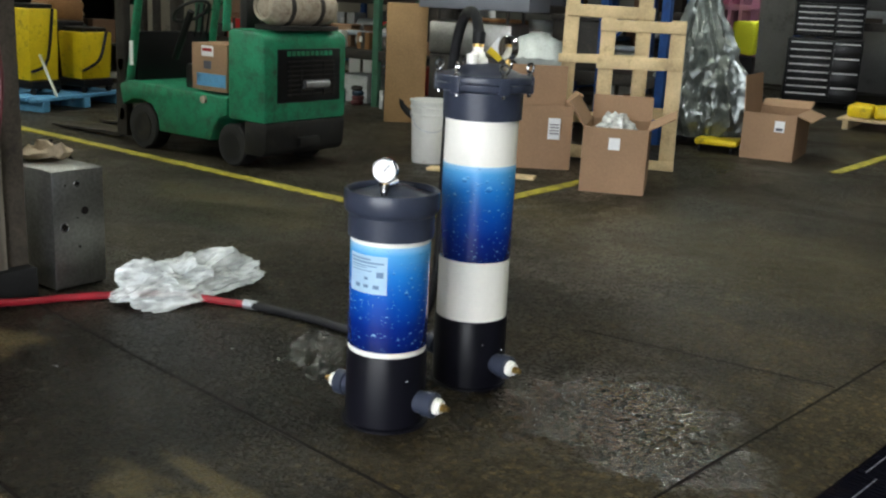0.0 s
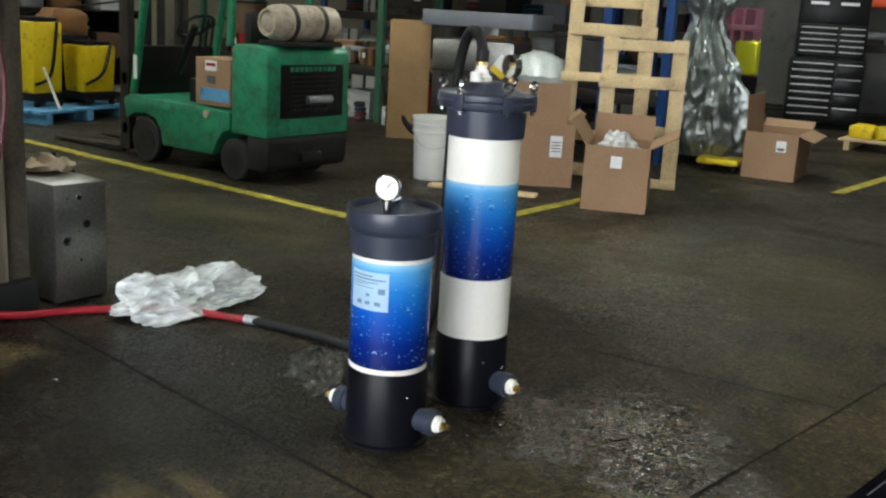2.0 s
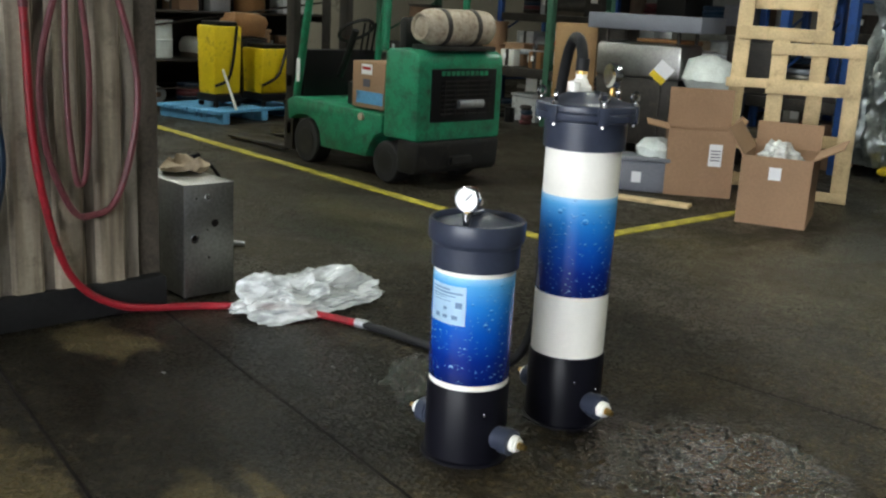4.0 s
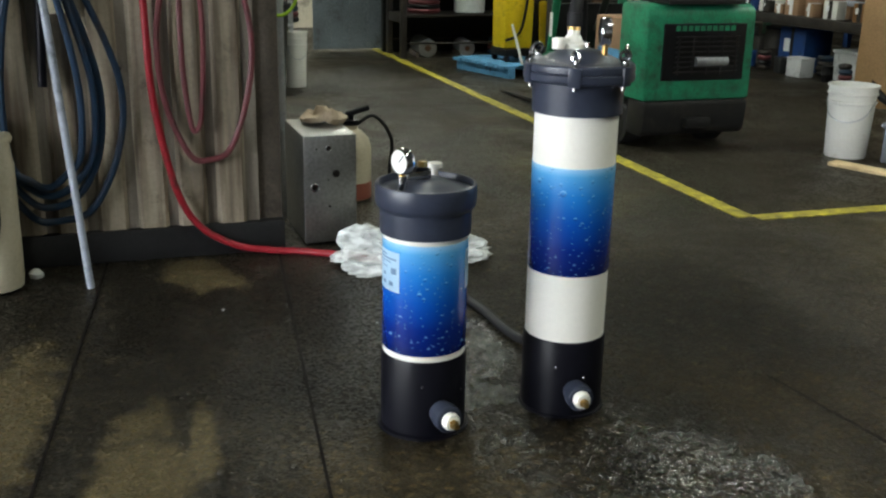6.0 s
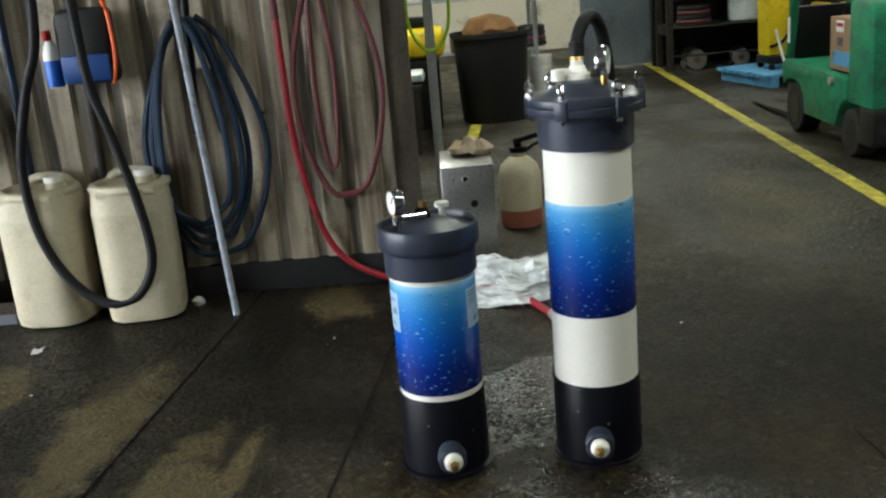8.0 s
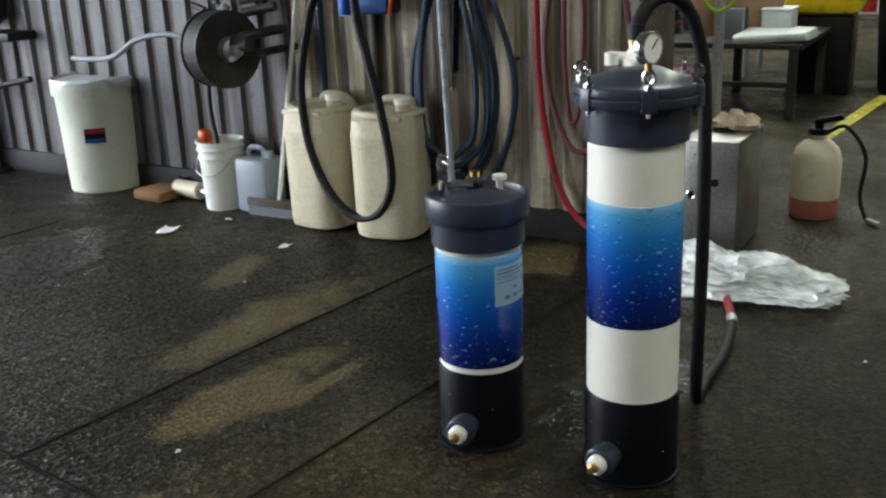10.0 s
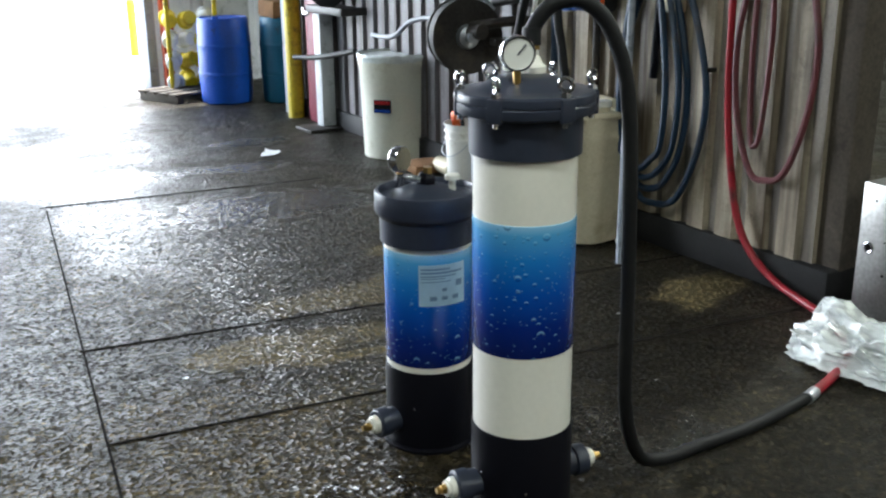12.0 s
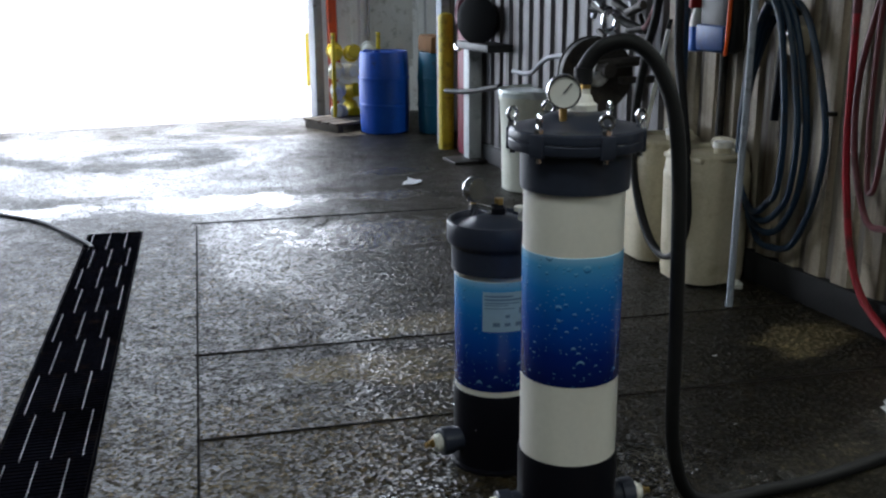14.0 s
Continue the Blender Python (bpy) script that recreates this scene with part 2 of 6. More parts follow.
    wet_spots = joined([patch(0.45, 0.05, 0.75, 0.5), patch(-0.3, -0.12, 0.45, 0.3), patch(-1.0, -4.5, 0.35, 0.2), patch(-0.75, -3.8, 0.3, 0.15), patch(0.5, -3.95, 1.3, 0.3), patch(-0.5, -2.9, 0.8, 0.4)])
    worn = patch(0.35, -0.7, 1.7, 1.9, 0, 1.2)
    puddle = joined([patch(0.74, -0.07, 0.38, 0.26), patch(-0.45, -0.12, 0.26, 0.2), patch(0.55, 0.2, 0.3, 0.2)])
    damp = ramp(noise_tex(0.55, 7, 0.62, 1.2), [(0.42, g3(0)), (0.74, g3(0.85))])
    wet = joined([wet_spots, damp, puddle])
    dark = ramp(wet, [(0, g3(1.12)), (1, g3(0.6))])
    col = mix(1.0, col, dark, "MULTIPLY")
    col = mix(1.0, col, ramp(dark_patches, [(0, g3(1.0)), (1, g3(0.5))]), "MULTIPLY")
    col = mix(1.0, col, ramp(dust, [(0, g3(1.0)), (1, (1.5, 1.45, 1.15))]), "MULTIPLY")
    # warm brightening put into the colour where the wet floor glitters
    glitter_area = patch(0.95, 0.15, 1.0, 1.0, 0, 1.6)
    col = mix(1.0, col, ramp(glitter_area, [(0, g3(1.0)), (1, (1.5, 1.36, 1.05))]), "MULTIPLY")
    # aggregate chips of mixed tone, the brightest painted as sparkles
    sparkle_chips = n.new("ShaderNodeTexVoronoi")
    sparkle_chips.inputs["Scale"].default_value = 48
    lk(tc.outputs["Object"], sparkle_chips.inputs["Vector"])
    sparkle_chip_tone = mix(1.0, col, ramp(sparkle_chips.outputs["Color"], [(0.0, g3(0.35)), (0.55, g3(0.75)), (0.8, (1.5, 1.4, 1.2)), (1.0, (3.2, 2.9, 2.3))]), "MULTIPLY")
    col = mix(ramp(joined([glitter_area, worn]), [(0, g3(0.15)), (1, g3(0.8))]), col, sparkle_chip_tone)
    tan = n.new("ShaderNodeRGB")
    tan.outputs[0].default_value = (0.16, 0.125, 0.06, 1)
    half = n.new("ShaderNodeMath")
    half.operation = "MULTIPLY"
    half.inputs[1].default_value = 0.58
    lk(pale, half.inputs[0])
    col = mix(half.outputs[0], col, mix(1.0, tan.outputs[0], grains, "MULTIPLY"))
    lk(col, b.inputs["Base Color"])
    polish = n.new("ShaderNodeMath")
    polish.operation = "MULTIPLY"
    polish.inputs[1].default_value = 0.3
    lk(worn, polish.inputs[0])
    gloss = mix(1.0, joined([wet, polish.outputs[0]]), ramp(dry, [(0, g3(1.0)), (1, g3(0.12))]), "MULTIPLY")
    rough = ramp(gloss, [(0, g3(0.54)), (0.3, g3(0.38)), (1, g3(0.22))])
    fine = ramp(noise_tex(7, 6, 0.7), [(0.3, g3(0.8)), (0.7, g3(1.25))])
    lk(mix(1.0, mix(1.0, rough, fine, "MULTIPLY"), ramp(puddle, [(0, g3(1)), (1, g3(0.4))]), "MULTIPLY"), b.inputs["Roughness"])
    shine = ramp(gloss, [(0, g3(0.06)), (0.3, g3(0.12)), (0.55, g3(0.18)), (1, g3(0.42))])
    lk(mix(1.0, shine, ramp(puddle, [(0, g3(0)), (1, g3(0.55))]), "ADD"), b.inputs["Specular IOR Level"])
    b1, b2 = n.new("ShaderNodeBump"), n.new("ShaderNodeBump")
    b1.inputs["Strength"].default_value, b1.inputs["Distance"].default_value = 0.6, 0.008
    lk(mix(0.5, noise_tex(60, 3, 0.6), agg.outputs["Distance"]), b1.inputs["Height"])
    b2.inputs["Strength"].default_value, b2.inputs["Distance"].default_value = 0.25, 0.02
    lk(noise_tex(6, 5, 0.6), b2.inputs["Height"])
    # grains of aggregate, each tilted its own way
    geo, cen, tilt, addn, nrm = n.new("ShaderNodeNewGeometry"), n.new("ShaderNodeVectorMath"), n.new("ShaderNodeVectorMath"), n.new("ShaderNodeVectorMath"), n.new("ShaderNodeVectorMath")
    cen.operation, tilt.operation, addn.operation, nrm.operation = "SUBTRACT", "MULTIPLY", "ADD", "NORMALIZE"
    cen.inputs[1].default_value, tilt.inputs[1].default_value = (0.5, 0.5, 0.5), (0.7, 0.7, 0.0)
    lk(agg.outputs["Color"], cen.inputs[0])
    lk(cen.outputs[0], tilt.inputs[0])
    lk(tilt.outputs[0], addn.inputs[0])
    lk(geo.outputs["Normal"], addn.inputs[1])
    lk(addn.outputs[0], nrm.inputs[0])
    lk(nrm.outputs[0], b1.inputs["Normal"])
    lk(b1.outputs[0], b2.inputs["Normal"])
    lk(b2.outputs[0], b.inputs["Normal"])
    return m


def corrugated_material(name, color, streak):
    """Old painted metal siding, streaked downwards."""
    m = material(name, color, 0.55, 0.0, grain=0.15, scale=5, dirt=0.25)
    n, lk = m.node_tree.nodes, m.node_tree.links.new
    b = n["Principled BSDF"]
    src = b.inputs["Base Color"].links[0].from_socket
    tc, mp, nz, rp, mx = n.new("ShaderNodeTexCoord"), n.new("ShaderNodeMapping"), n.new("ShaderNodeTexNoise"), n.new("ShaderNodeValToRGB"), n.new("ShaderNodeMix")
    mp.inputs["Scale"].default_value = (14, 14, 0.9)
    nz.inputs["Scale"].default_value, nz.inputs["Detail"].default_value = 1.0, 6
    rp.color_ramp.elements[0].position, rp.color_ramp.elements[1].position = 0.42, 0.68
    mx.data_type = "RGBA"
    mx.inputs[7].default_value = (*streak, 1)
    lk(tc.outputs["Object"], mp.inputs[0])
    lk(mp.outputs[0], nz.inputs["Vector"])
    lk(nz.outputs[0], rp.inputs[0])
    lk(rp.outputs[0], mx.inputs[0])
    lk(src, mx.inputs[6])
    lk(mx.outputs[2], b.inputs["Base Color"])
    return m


def wrap_material(name, z0, z1):
    """Printed sleeve: light to deep blue from top to bottom, with water drops printed on it."""
    m = bpy.data.materials.new(name)
    m.use_nodes = True
    n, lk = m.node_tree.nodes, m.node_tree.links.new
    b = n["Principled BSDF"]
    b.inputs["Roughness"].default_value = 0.25
    tc, sep, mr, rp = n.new("ShaderNodeTexCoord"), n.new("ShaderNodeSeparateXYZ"), n.new("ShaderNodeMapRange"), n.new("ShaderNodeValToRGB")
    lk(tc.outputs["Object"], sep.inputs[0])
    lk(sep.outputs[2], mr.inputs[0])
    mr.inputs[1].default_value, mr.inputs[2].default_value = z0 * K, z1 * K
    lk(mr.outputs[0], rp.inputs[0])
    stops = [(0.0, (0.001, 0.007, 0.08)), (0.25, (0.001, 0.018, 0.18)), (0.5, (0.002, 0.07, 0.38)), (0.75, (0.015, 0.18, 0.55)), (0.93, (0.08, 0.34, 0.66)), (1.0, (0.28, 0.55, 0.78))]
    while len(rp.color_ramp.elements) < len(stops):
        rp.color_ramp.elements.new(0.5)
    for e, (p, c) in zip(rp.color_ramp.elements, stops):
        e.position, e.color = p, (*c, 1)
    out = rp.outputs[0]
    def math_node(op, a, c):
        x = n.new("ShaderNodeMath")
        x.operation = op
        for k, v in enumerate((a, c)):
            if isinstance(v, float):
                x.inputs[k].default_value = v
            else:
                lk(v, x.inputs[k])
        return x.outputs[0]

    def disc(scale, size, lift):
        """One where a drop lies, its centre lifted by a little; only some of the cells hold one."""
        sh, v, lim, keep = n.new("ShaderNodeVectorMath"), n.new("ShaderNodeTexVoronoi"), n.new("ShaderNodeMapRange"), n.new("ShaderNodeSeparateColor")
        sh.inputs[1].default_value = (0, 0, lift)
        v.inputs["Scale"].default_value = scale
        lk(tc.outputs["Object"], sh.inputs[0])
        lk(sh.outputs[0], v.inputs["Vector"])
        lim.inputs[1].default_value, lim.inputs[2].default_value, lim.inputs[3].default_value, lim.inputs[4].default_value = size * 0.8, size, 1.0, 0.0
        lk(v.outputs["Distance"], lim.inputs[0])
        lk(v.outputs["Color"], keep.inputs[0])
        return math_node("MULTIPLY", lim.outputs[0], math_node("GREATER_THAN", keep.outputs[0], 0.45))

    for scale, size in ((17.0, 0.2), (36.0, 0.22), (70.0, 0.24)):
        r = size / scale
        whole, low, high = disc(scale, size, 0.0), disc(scale, size, 0.45 * r), disc(scale, size, -0.45 * r)
        for mask, tint, amount in ((math_node("MULTIPLY", whole, math_node("SUBTRACT", 1.0, low)), (0.3, 0.62, 0.85), 0.55), (math_node("MULTIPLY", whole, math_node("SUBTRACT", 1.0, high)), (0.001, 0.02, 0.16), 0.6)):
            x = n.new("ShaderNodeMix")
            x.data_type = "RGBA"
            lk(math_node("MULTIPLY", mask, amount), x.inputs[0])
            lk(out, x.inputs[6])
            x.inputs[7].default_value = (*tint, 1)
            out = x.outputs[2]
    lk(out, b.inputs["Base Color"])
    return m


floor_mat = floor_material()
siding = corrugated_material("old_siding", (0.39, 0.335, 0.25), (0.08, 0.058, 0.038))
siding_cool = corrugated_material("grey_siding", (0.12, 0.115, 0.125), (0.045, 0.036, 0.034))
# flute colours hold the recess shade together with brown staining
flute_pale = corrugated_material("shaded_tan_flute", (0.2, 0.175, 0.14), (0.055, 0.043, 0.032))
flute = corrugated_material("shaded_rusty_flute", (0.07, 0.053, 0.043), (0.03, 0.022, 0.018))

# ---- builders ----


def box(bm, x0, x1, y0, y1, z0, z1, bevel=0.0, m=None):
    g = bmesh.ops.create_cube(bm, size=1.0)["verts"]
    t = Matrix.LocRotScale(((x0 + x1) / 2, (y0 + y1) / 2, (z0 + z1) / 2), None, (abs(x1 - x0), abs(y1 - y0), abs(z1 - z0)))
    bmesh.ops.transform(bm, matrix=(m @ t) if m else t, verts=g)
    if bevel:
        es = list({e for v in g for e in v.link_edges})
        bmesh.ops.bevel(bm, geom=es, offset=bevel, segments=2, affect="EDGES", profile=0.5)
    return bm


def bx(*a, **k):
    return box(bmesh.new(), *a, **k)


def lathe(profile, seg=40, bm=None, m=None):
    """A turned body from (radius, height) pairs round the z axis."""
    bm = bm or bmesh.new()
    rings = []
    for r, z in profile:
        ring = []
        for i in range(seg):
            a = 2 * math.pi * i / seg
            p = Vector((r * math.cos(a), r * math.sin(a), z))
            ring.append(bm.verts.new(m @ p if m else p))
        rings.append(ring)
    for a, b in zip(rings, rings[1:]):
        for i in range(seg):
            bm.faces.new((a[i], a[(i + 1) % seg], b[(i + 1) % seg], b[i]))
    if profile[0][0] > 1e-4:
        bm.faces.new(list(reversed(rings[0])))
    if profile[-1][0] > 1e-4:
        bm.faces.new(rings[-1])
    return bm


def rod(p, q, r, seg=14, bm=None, r2=None):
    p, q = Vector(p), Vector(q)
    m = Matrix.Translation(p) @ (q - p).to_track_quat("Z", "Y").to_matrix().to_4x4()
    L = (q - p).length
    return lathe([(r, 0), (r if r2 is None else r2, L)], seg, bm, m)


def smooth_path(pts, per=8):
    pts = [Vector(p) for p in pts]
    out = []
    for i in range(len(pts) - 1):
        a, b, c, d = pts[max(i - 1, 0)], pts[i], pts[i + 1], pts[min(i + 2, len(pts) - 1)]
        for k in range(per):
            t = k / per
            out.append(0.5 * (2 * b + (c - a) * t + (2 * a - 5 * b + 4 * c - d) * t * t + (3 * b - a - 3 * c + d) * t ** 3))
    return out + [pts[-1]]


def tube(pts, r, seg=10, per=8, bm=None, closed=False):
    """A hose along a smooth path."""
    bm = bm or bmesh.new()
    path = smooth_path(pts, per)
    rings, up = [], Vector((0.13, 0.21, 1))
    for i, p in enumerate(path):
        d = (path[min(i + 1, len(path) - 1)] - path[max(i - 1, 0)]).normalized()
        side = d.cross(up)
        side = side.normalized() if side.length > 0.05 else d.orthogonal().normalized()
        up = side.cross(d)
        rings.append([bm.verts.new(p + r * (math.cos(a) * side + math.sin(a) * up)) for a in (2 * math.pi * k / seg for k in range(seg))])
    for a, b in zip(rings, rings[1:]):
        for i in range(seg):
            bm.faces.new((a[i], a[(i + 1) % seg], b[(i + 1) % seg], b[i]))
    bm.faces.new(list(reversed(rings[0])))
    bm.faces.new(rings[-1])
    return bm


def ring(c, R, r, m=None, seg=20, sec=8, bm=None):
    """A torus round the z axis of m."""
    bm = bm or bmesh.new()
    m = m or Matrix()
    c = Vector(c)
    rows = []
    for i in range(seg):
        a = 2 * math.pi * i / seg
        rows.append([bm.verts.new(c + m.to_3x3() @ Vector(((R + r * math.cos(b)) * math.cos(a), (R + r * math.cos(b)) * math.sin(a), r * math.sin(b)))) for b in (2 * math.pi * k / sec for k in range(sec))])
    for i in range(seg):
        for k in range(sec):
            bm.faces.new((rows[i][k], rows[(i + 1) % seg][k], rows[(i + 1) % seg][(k + 1) % sec], rows[i][(k + 1) % sec]))
    return bm


def prism(poly, y0, y1, bevel=0.0, axis="y"):
    """A plate cut to an outline (x, z), from y0 to y1."""
    bm = bmesh.new()
    a = [bm.verts.new((x, y0, z)) for x, z in poly]
    b = [bm.verts.new((x, y1, z)) for x, z in poly]
    bm.faces.new(a)
    bm.faces.new(list(reversed(b)))
    for i in range(len(poly)):
        j = (i + 1) % len(poly)
        bm.faces.new((a[j], a[i], b[i], b[j]))
    bmesh.ops.recalc_face_normals(bm, faces=bm.faces)
    if bevel:
        bmesh.ops.bevel(bm, geom=list(bm.edges), offset=bevel, segments=2, affect="EDGES", profile=0.5)
    return bm


def section(scale=1.0, dx=0.0, dy=0.0, rise=None):
    """Sets the scale and origin of the plan for the things that follow; rise is the scale upwards."""
    global KS, KZ, OX, OY
    KS, KZ, OX, OY = K * scale, K * (rise or scale), K * dx, K * dy


section()


def mesh_object(name, bm, mat, smooth=True):
    bmesh.ops.scale(bm, vec=(KS, KS, KZ), verts=bm.verts)
    bmesh.ops.recalc_face_normals(bm, faces=bm.faces)
    for f in bm.faces:
        f.smooth = smooth
    for e in bm.edges:
        if len(e.link_faces) == 2 and e.calc_face_angle(0) > 0.6:
            e.smooth = False
    me = bpy.data.meshes.new(name)
    bm.to_mesh(me)
    bm.free()
    me.materials.append(mat)
    return new(name, me)


def part(name, bm, mat, parent, label=""):
    ob = mesh_object(name, bm, mat)
    ob.parent = parent
    return tagged(ob, label) if label else ob


def solo(name, bm, mat, label, category, x=0, y=0, z=0, rz=0, group="", kind=""):
    ob = mesh_object(name, bm, mat)
    ob.matrix_world = pose(x * KS + OX, y * KS + OY, z * KZ, 0, 0, rz)
    return tagged(ob, label, category, group, kind)


def thing(name, label, category, x=0, y=0, z=0, rz=0, group="", kind=""):
    ob = new(name)
    ob.empty_display_size = 0.1
    ob.matrix_world = pose(x * KS + OX, y * KS + OY, z * KZ, 0, 0, rz)
    return tagged(ob, label, category, group, kind)


def crumple(bm, amount, scale, seed=0.0):
    for v in bm.verts:
        n = noise.noise_vector(v.co * scale + Vector((seed, seed, seed)))
        n2 = noise.noise_vector(v.co * scale * 2.7 + Vector((seed + 9, seed, seed)))
        v.co += n * amount + n2 * amount * 0.5
    return bm


# ---- structure ----
solo("floor", bx(-12, 8, -7.4, 14, -0.2, 0), floor_mat, "dark stained wet concrete workshop floor", "floor", kind="structure")
solo("ground", bx(-60, 60, -90, -7.4, -0.22, -0.015), asphalt, "pale sunlit concrete yard outside the door", "ground", kind="structure")


def corrugated(y0, y1, z0, z1, pitch=0.155, depth=0.02):
    """Siding with trapezoid ribs, its face towards +x."""
    prof, y = [], y0
    while y < y1 - 1e-6:
        for f, d in ((0, depth), (0.56, depth), (0.66, 0), (0.90, 0)):
            yy = y + f * pitch
            if yy < y1:
                prof.append((yy, d))
        y += pitch
    prof.append((y1, 0))
    bm = bmesh.new()
    lo = [bm.verts.new((d, yy, z0)) for yy, d in prof]
    hi = [bm.verts.new((d, yy, z1)) for yy, d in prof]
    lo_b, hi_b = [bm.verts.new((-0.15, yy, z0)) for yy in (y0, y1)], [bm.verts.new((-0.15, yy, z1)) for yy in (y0, y1)]
    for i in range(len(prof) - 1):
        bm.faces.new((lo[i], lo[i + 1], hi[i + 1], hi[i]))
    bm.faces.new((lo_b[1], lo_b[0], hi_b[0], hi_b[1]))
    bm.faces.new((lo_b[0], lo[0], hi[0], hi_b[0]))
    bm.faces.new((lo[-1], lo_b[1], hi_b[1], hi[-1]))
    bm.faces.new(hi + hi_b[::-1])
    bm.faces.new(lo[::-1] + lo_b)
    return bm


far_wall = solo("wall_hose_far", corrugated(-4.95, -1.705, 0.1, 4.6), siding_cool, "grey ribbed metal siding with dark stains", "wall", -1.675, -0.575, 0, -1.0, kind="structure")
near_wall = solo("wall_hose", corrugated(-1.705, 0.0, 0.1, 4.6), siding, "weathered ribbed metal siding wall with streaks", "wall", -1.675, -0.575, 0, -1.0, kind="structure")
# recessed faces take the darker flute colour, shade and stain in one
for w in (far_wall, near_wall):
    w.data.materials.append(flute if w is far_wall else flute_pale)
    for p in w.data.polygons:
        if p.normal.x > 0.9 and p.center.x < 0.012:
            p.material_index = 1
solo("baseboard", bx(-0.13, 0.035, -4.9, 0.09, 0, 0.13, bevel=0.008), plinth_mat, "black kerb along the foot of the siding wall", "kerb", -1.675, -0.565, 0, -1.0, kind="structure")
solo("wall_post", bx(-1.815, -1.695, -0.575, -0.475, 0.0, 4.6, bevel=0.006), timber, "weathered timber post at the wall's end", "post", kind="structure")
# outer walls of the hall
solo("wall_west", bx(-12.2, -12, -7.6, 14.2, -0.1, 4.8), wall_cream, "cream painted far wall", "wall", kind="structure")
solo("wall_north", bx(-12.2, 8.2, 14, 14.2, -0.1, 4.8), wall_grey, "grey block wall behind the racks", "wall", kind="structure")
solo("wall_east", bx(8, 8.2, -7.6, 14.2, -0.1, 4.8), wall_grey, "grey block side wall", "wall", kind="structure")
solo("wall_door_east", bx(5.5, 8.2, -7.6, -7.4, -0.1, 4.8), wall_grey, "grey wall beside the loading door", "wall", kind="structure")
solo("wall_door_lintel", bx(-1.2, 5.5, -7.6, -7.4, 3.6, 4.8), wall_grey, "grey wall above the loading door", "wall", kind="structure")
bm = corrugated(0, 10.8, 0, 4.7, pitch=0.22)
w = solo("wall_door_west", bm, siding_white, "white ribbed metal wall beside the loading door", "wall", x=-1.2, y=-7.45, rz=0, kind="structure")
w.matrix_world = pose(-1.2 * K, -7.45 * K, 0, 0, 0, 90)
solo("ceiling", bx(-12.2, 8.2, -7.6, 14.2, 4.7, 4.9), roof_mat, "dark steel roof deck", "ceiling", kind="structure")
# emissive white board added outside in place of the blown-out daylight
solo("backdrop", bx(-40, 50, -40.2, -40, -1, 26), daylight_glow, "glowing white board standing in for overexposed daylight beyond the yard", "backdrop", kind="structure")
# shades for these lamps, all out of view
for hx, hy, power in ROOF_LAMPS_AND_FILL:
    hb = thing("unseen_roof_lamp", "unseen round high bay lamp added under the roof", "lamp", hx, hy, 4.3, group="high bay lamps")
    part("shade", lathe([(0.06, 0.38), (0.1, 0.3), (0.3, 0.02), (0.31, 0.0), (0.29, 0.0), (0.09, 0.29)], 28), galv, hb)
    part("stem", rod((0, 0, 0.3), (0, 0, 0.42), 0.015), dark_steel, hb)

# floor joints, a little skewed to the walls
for name, p, q, wd in (("floor_joint", (-1.66, -0.505), (0.77, -0.80), 0.004), ("floor_joint", (-1.65, -1.19), (0.69, -1.485), 0.004), ("floor_joint", (1.04, 1.4), (0.44, -3.4), 0.0035),
                       ("floor_joint", (0.05, 0.69), (0.95, 0.77), 0.004), ("floor_joint", (-1.0, -3.29), (0.46, -3.47), 0.006)):
    a = math.degrees(math.atan2(q[1] - p[1], q[0] - p[0]))
    L = math.hypot(q[0] - p[0], q[1] - p[1])
    solo(name, bx(0, L, -wd, wd, -0.01, 0.003), joint_mat, "dark filled joint in the concrete floor", "joint", p[0], p[1], 0, a, kind="structure")
# painted lines
for x, y, rz, L in ((-1.56, 1.75, 178.0, 7.6), (-1.535, 1.797, 88.6, 1.75), (-0.37, 5.4, 87.5, 2.2), (-4.1, -0.245, 174.7, 1.65)):
    solo("floor_line", bx(0, L, -0.045, 0.045, -0.005, 0.004), line_paint, "worn yellow line painted on the floor", "floor line", x, y, 0, rz, kind="structure")

# ---- the two filter housings ----


def gauge(parent, x, y, z, yaw, r=0.034, tilt=0):
    """A pressure gauge on a short stem; its face looks along yaw."""
    g = part("gauge", lathe([(r * 0.93, -0.014), (r, -0.01), (r, 0.008), (r * 0.93, 0.012), (r * 0.86, 0.012), (r * 0.86, 0.008)], 32, m=pose(x, y, z, 0, 90 - tilt, 0) if yaw == 0 else pose(x, y, z, 0, 0, yaw) @ pose(0, 0, 0, 0, 90 - tilt, 0)), chrome, parent, "chrome pressure gauge")
    m = pose(x, y, z, 0, 0, yaw) @ pose(0, 0, 0, 0, 90 - tilt, 0)
    part("dial", lathe([(r * 0.86, 0.0075), (r * 0.86, 0.0095)], 28, m=m), dial_white, g)
    part("needle", box(bmesh.new(), -0.003, r * 0.65, -0.0015, 0.0015, 0.0098, 0.0115, m=m @ pose(0, 0, 0, 0, 0, 140)), ink, g)
    part("stem", rod((x, y, z - r - 0.03), (x, y, z - r + 0.006), 0.008), brass, g)
    return g


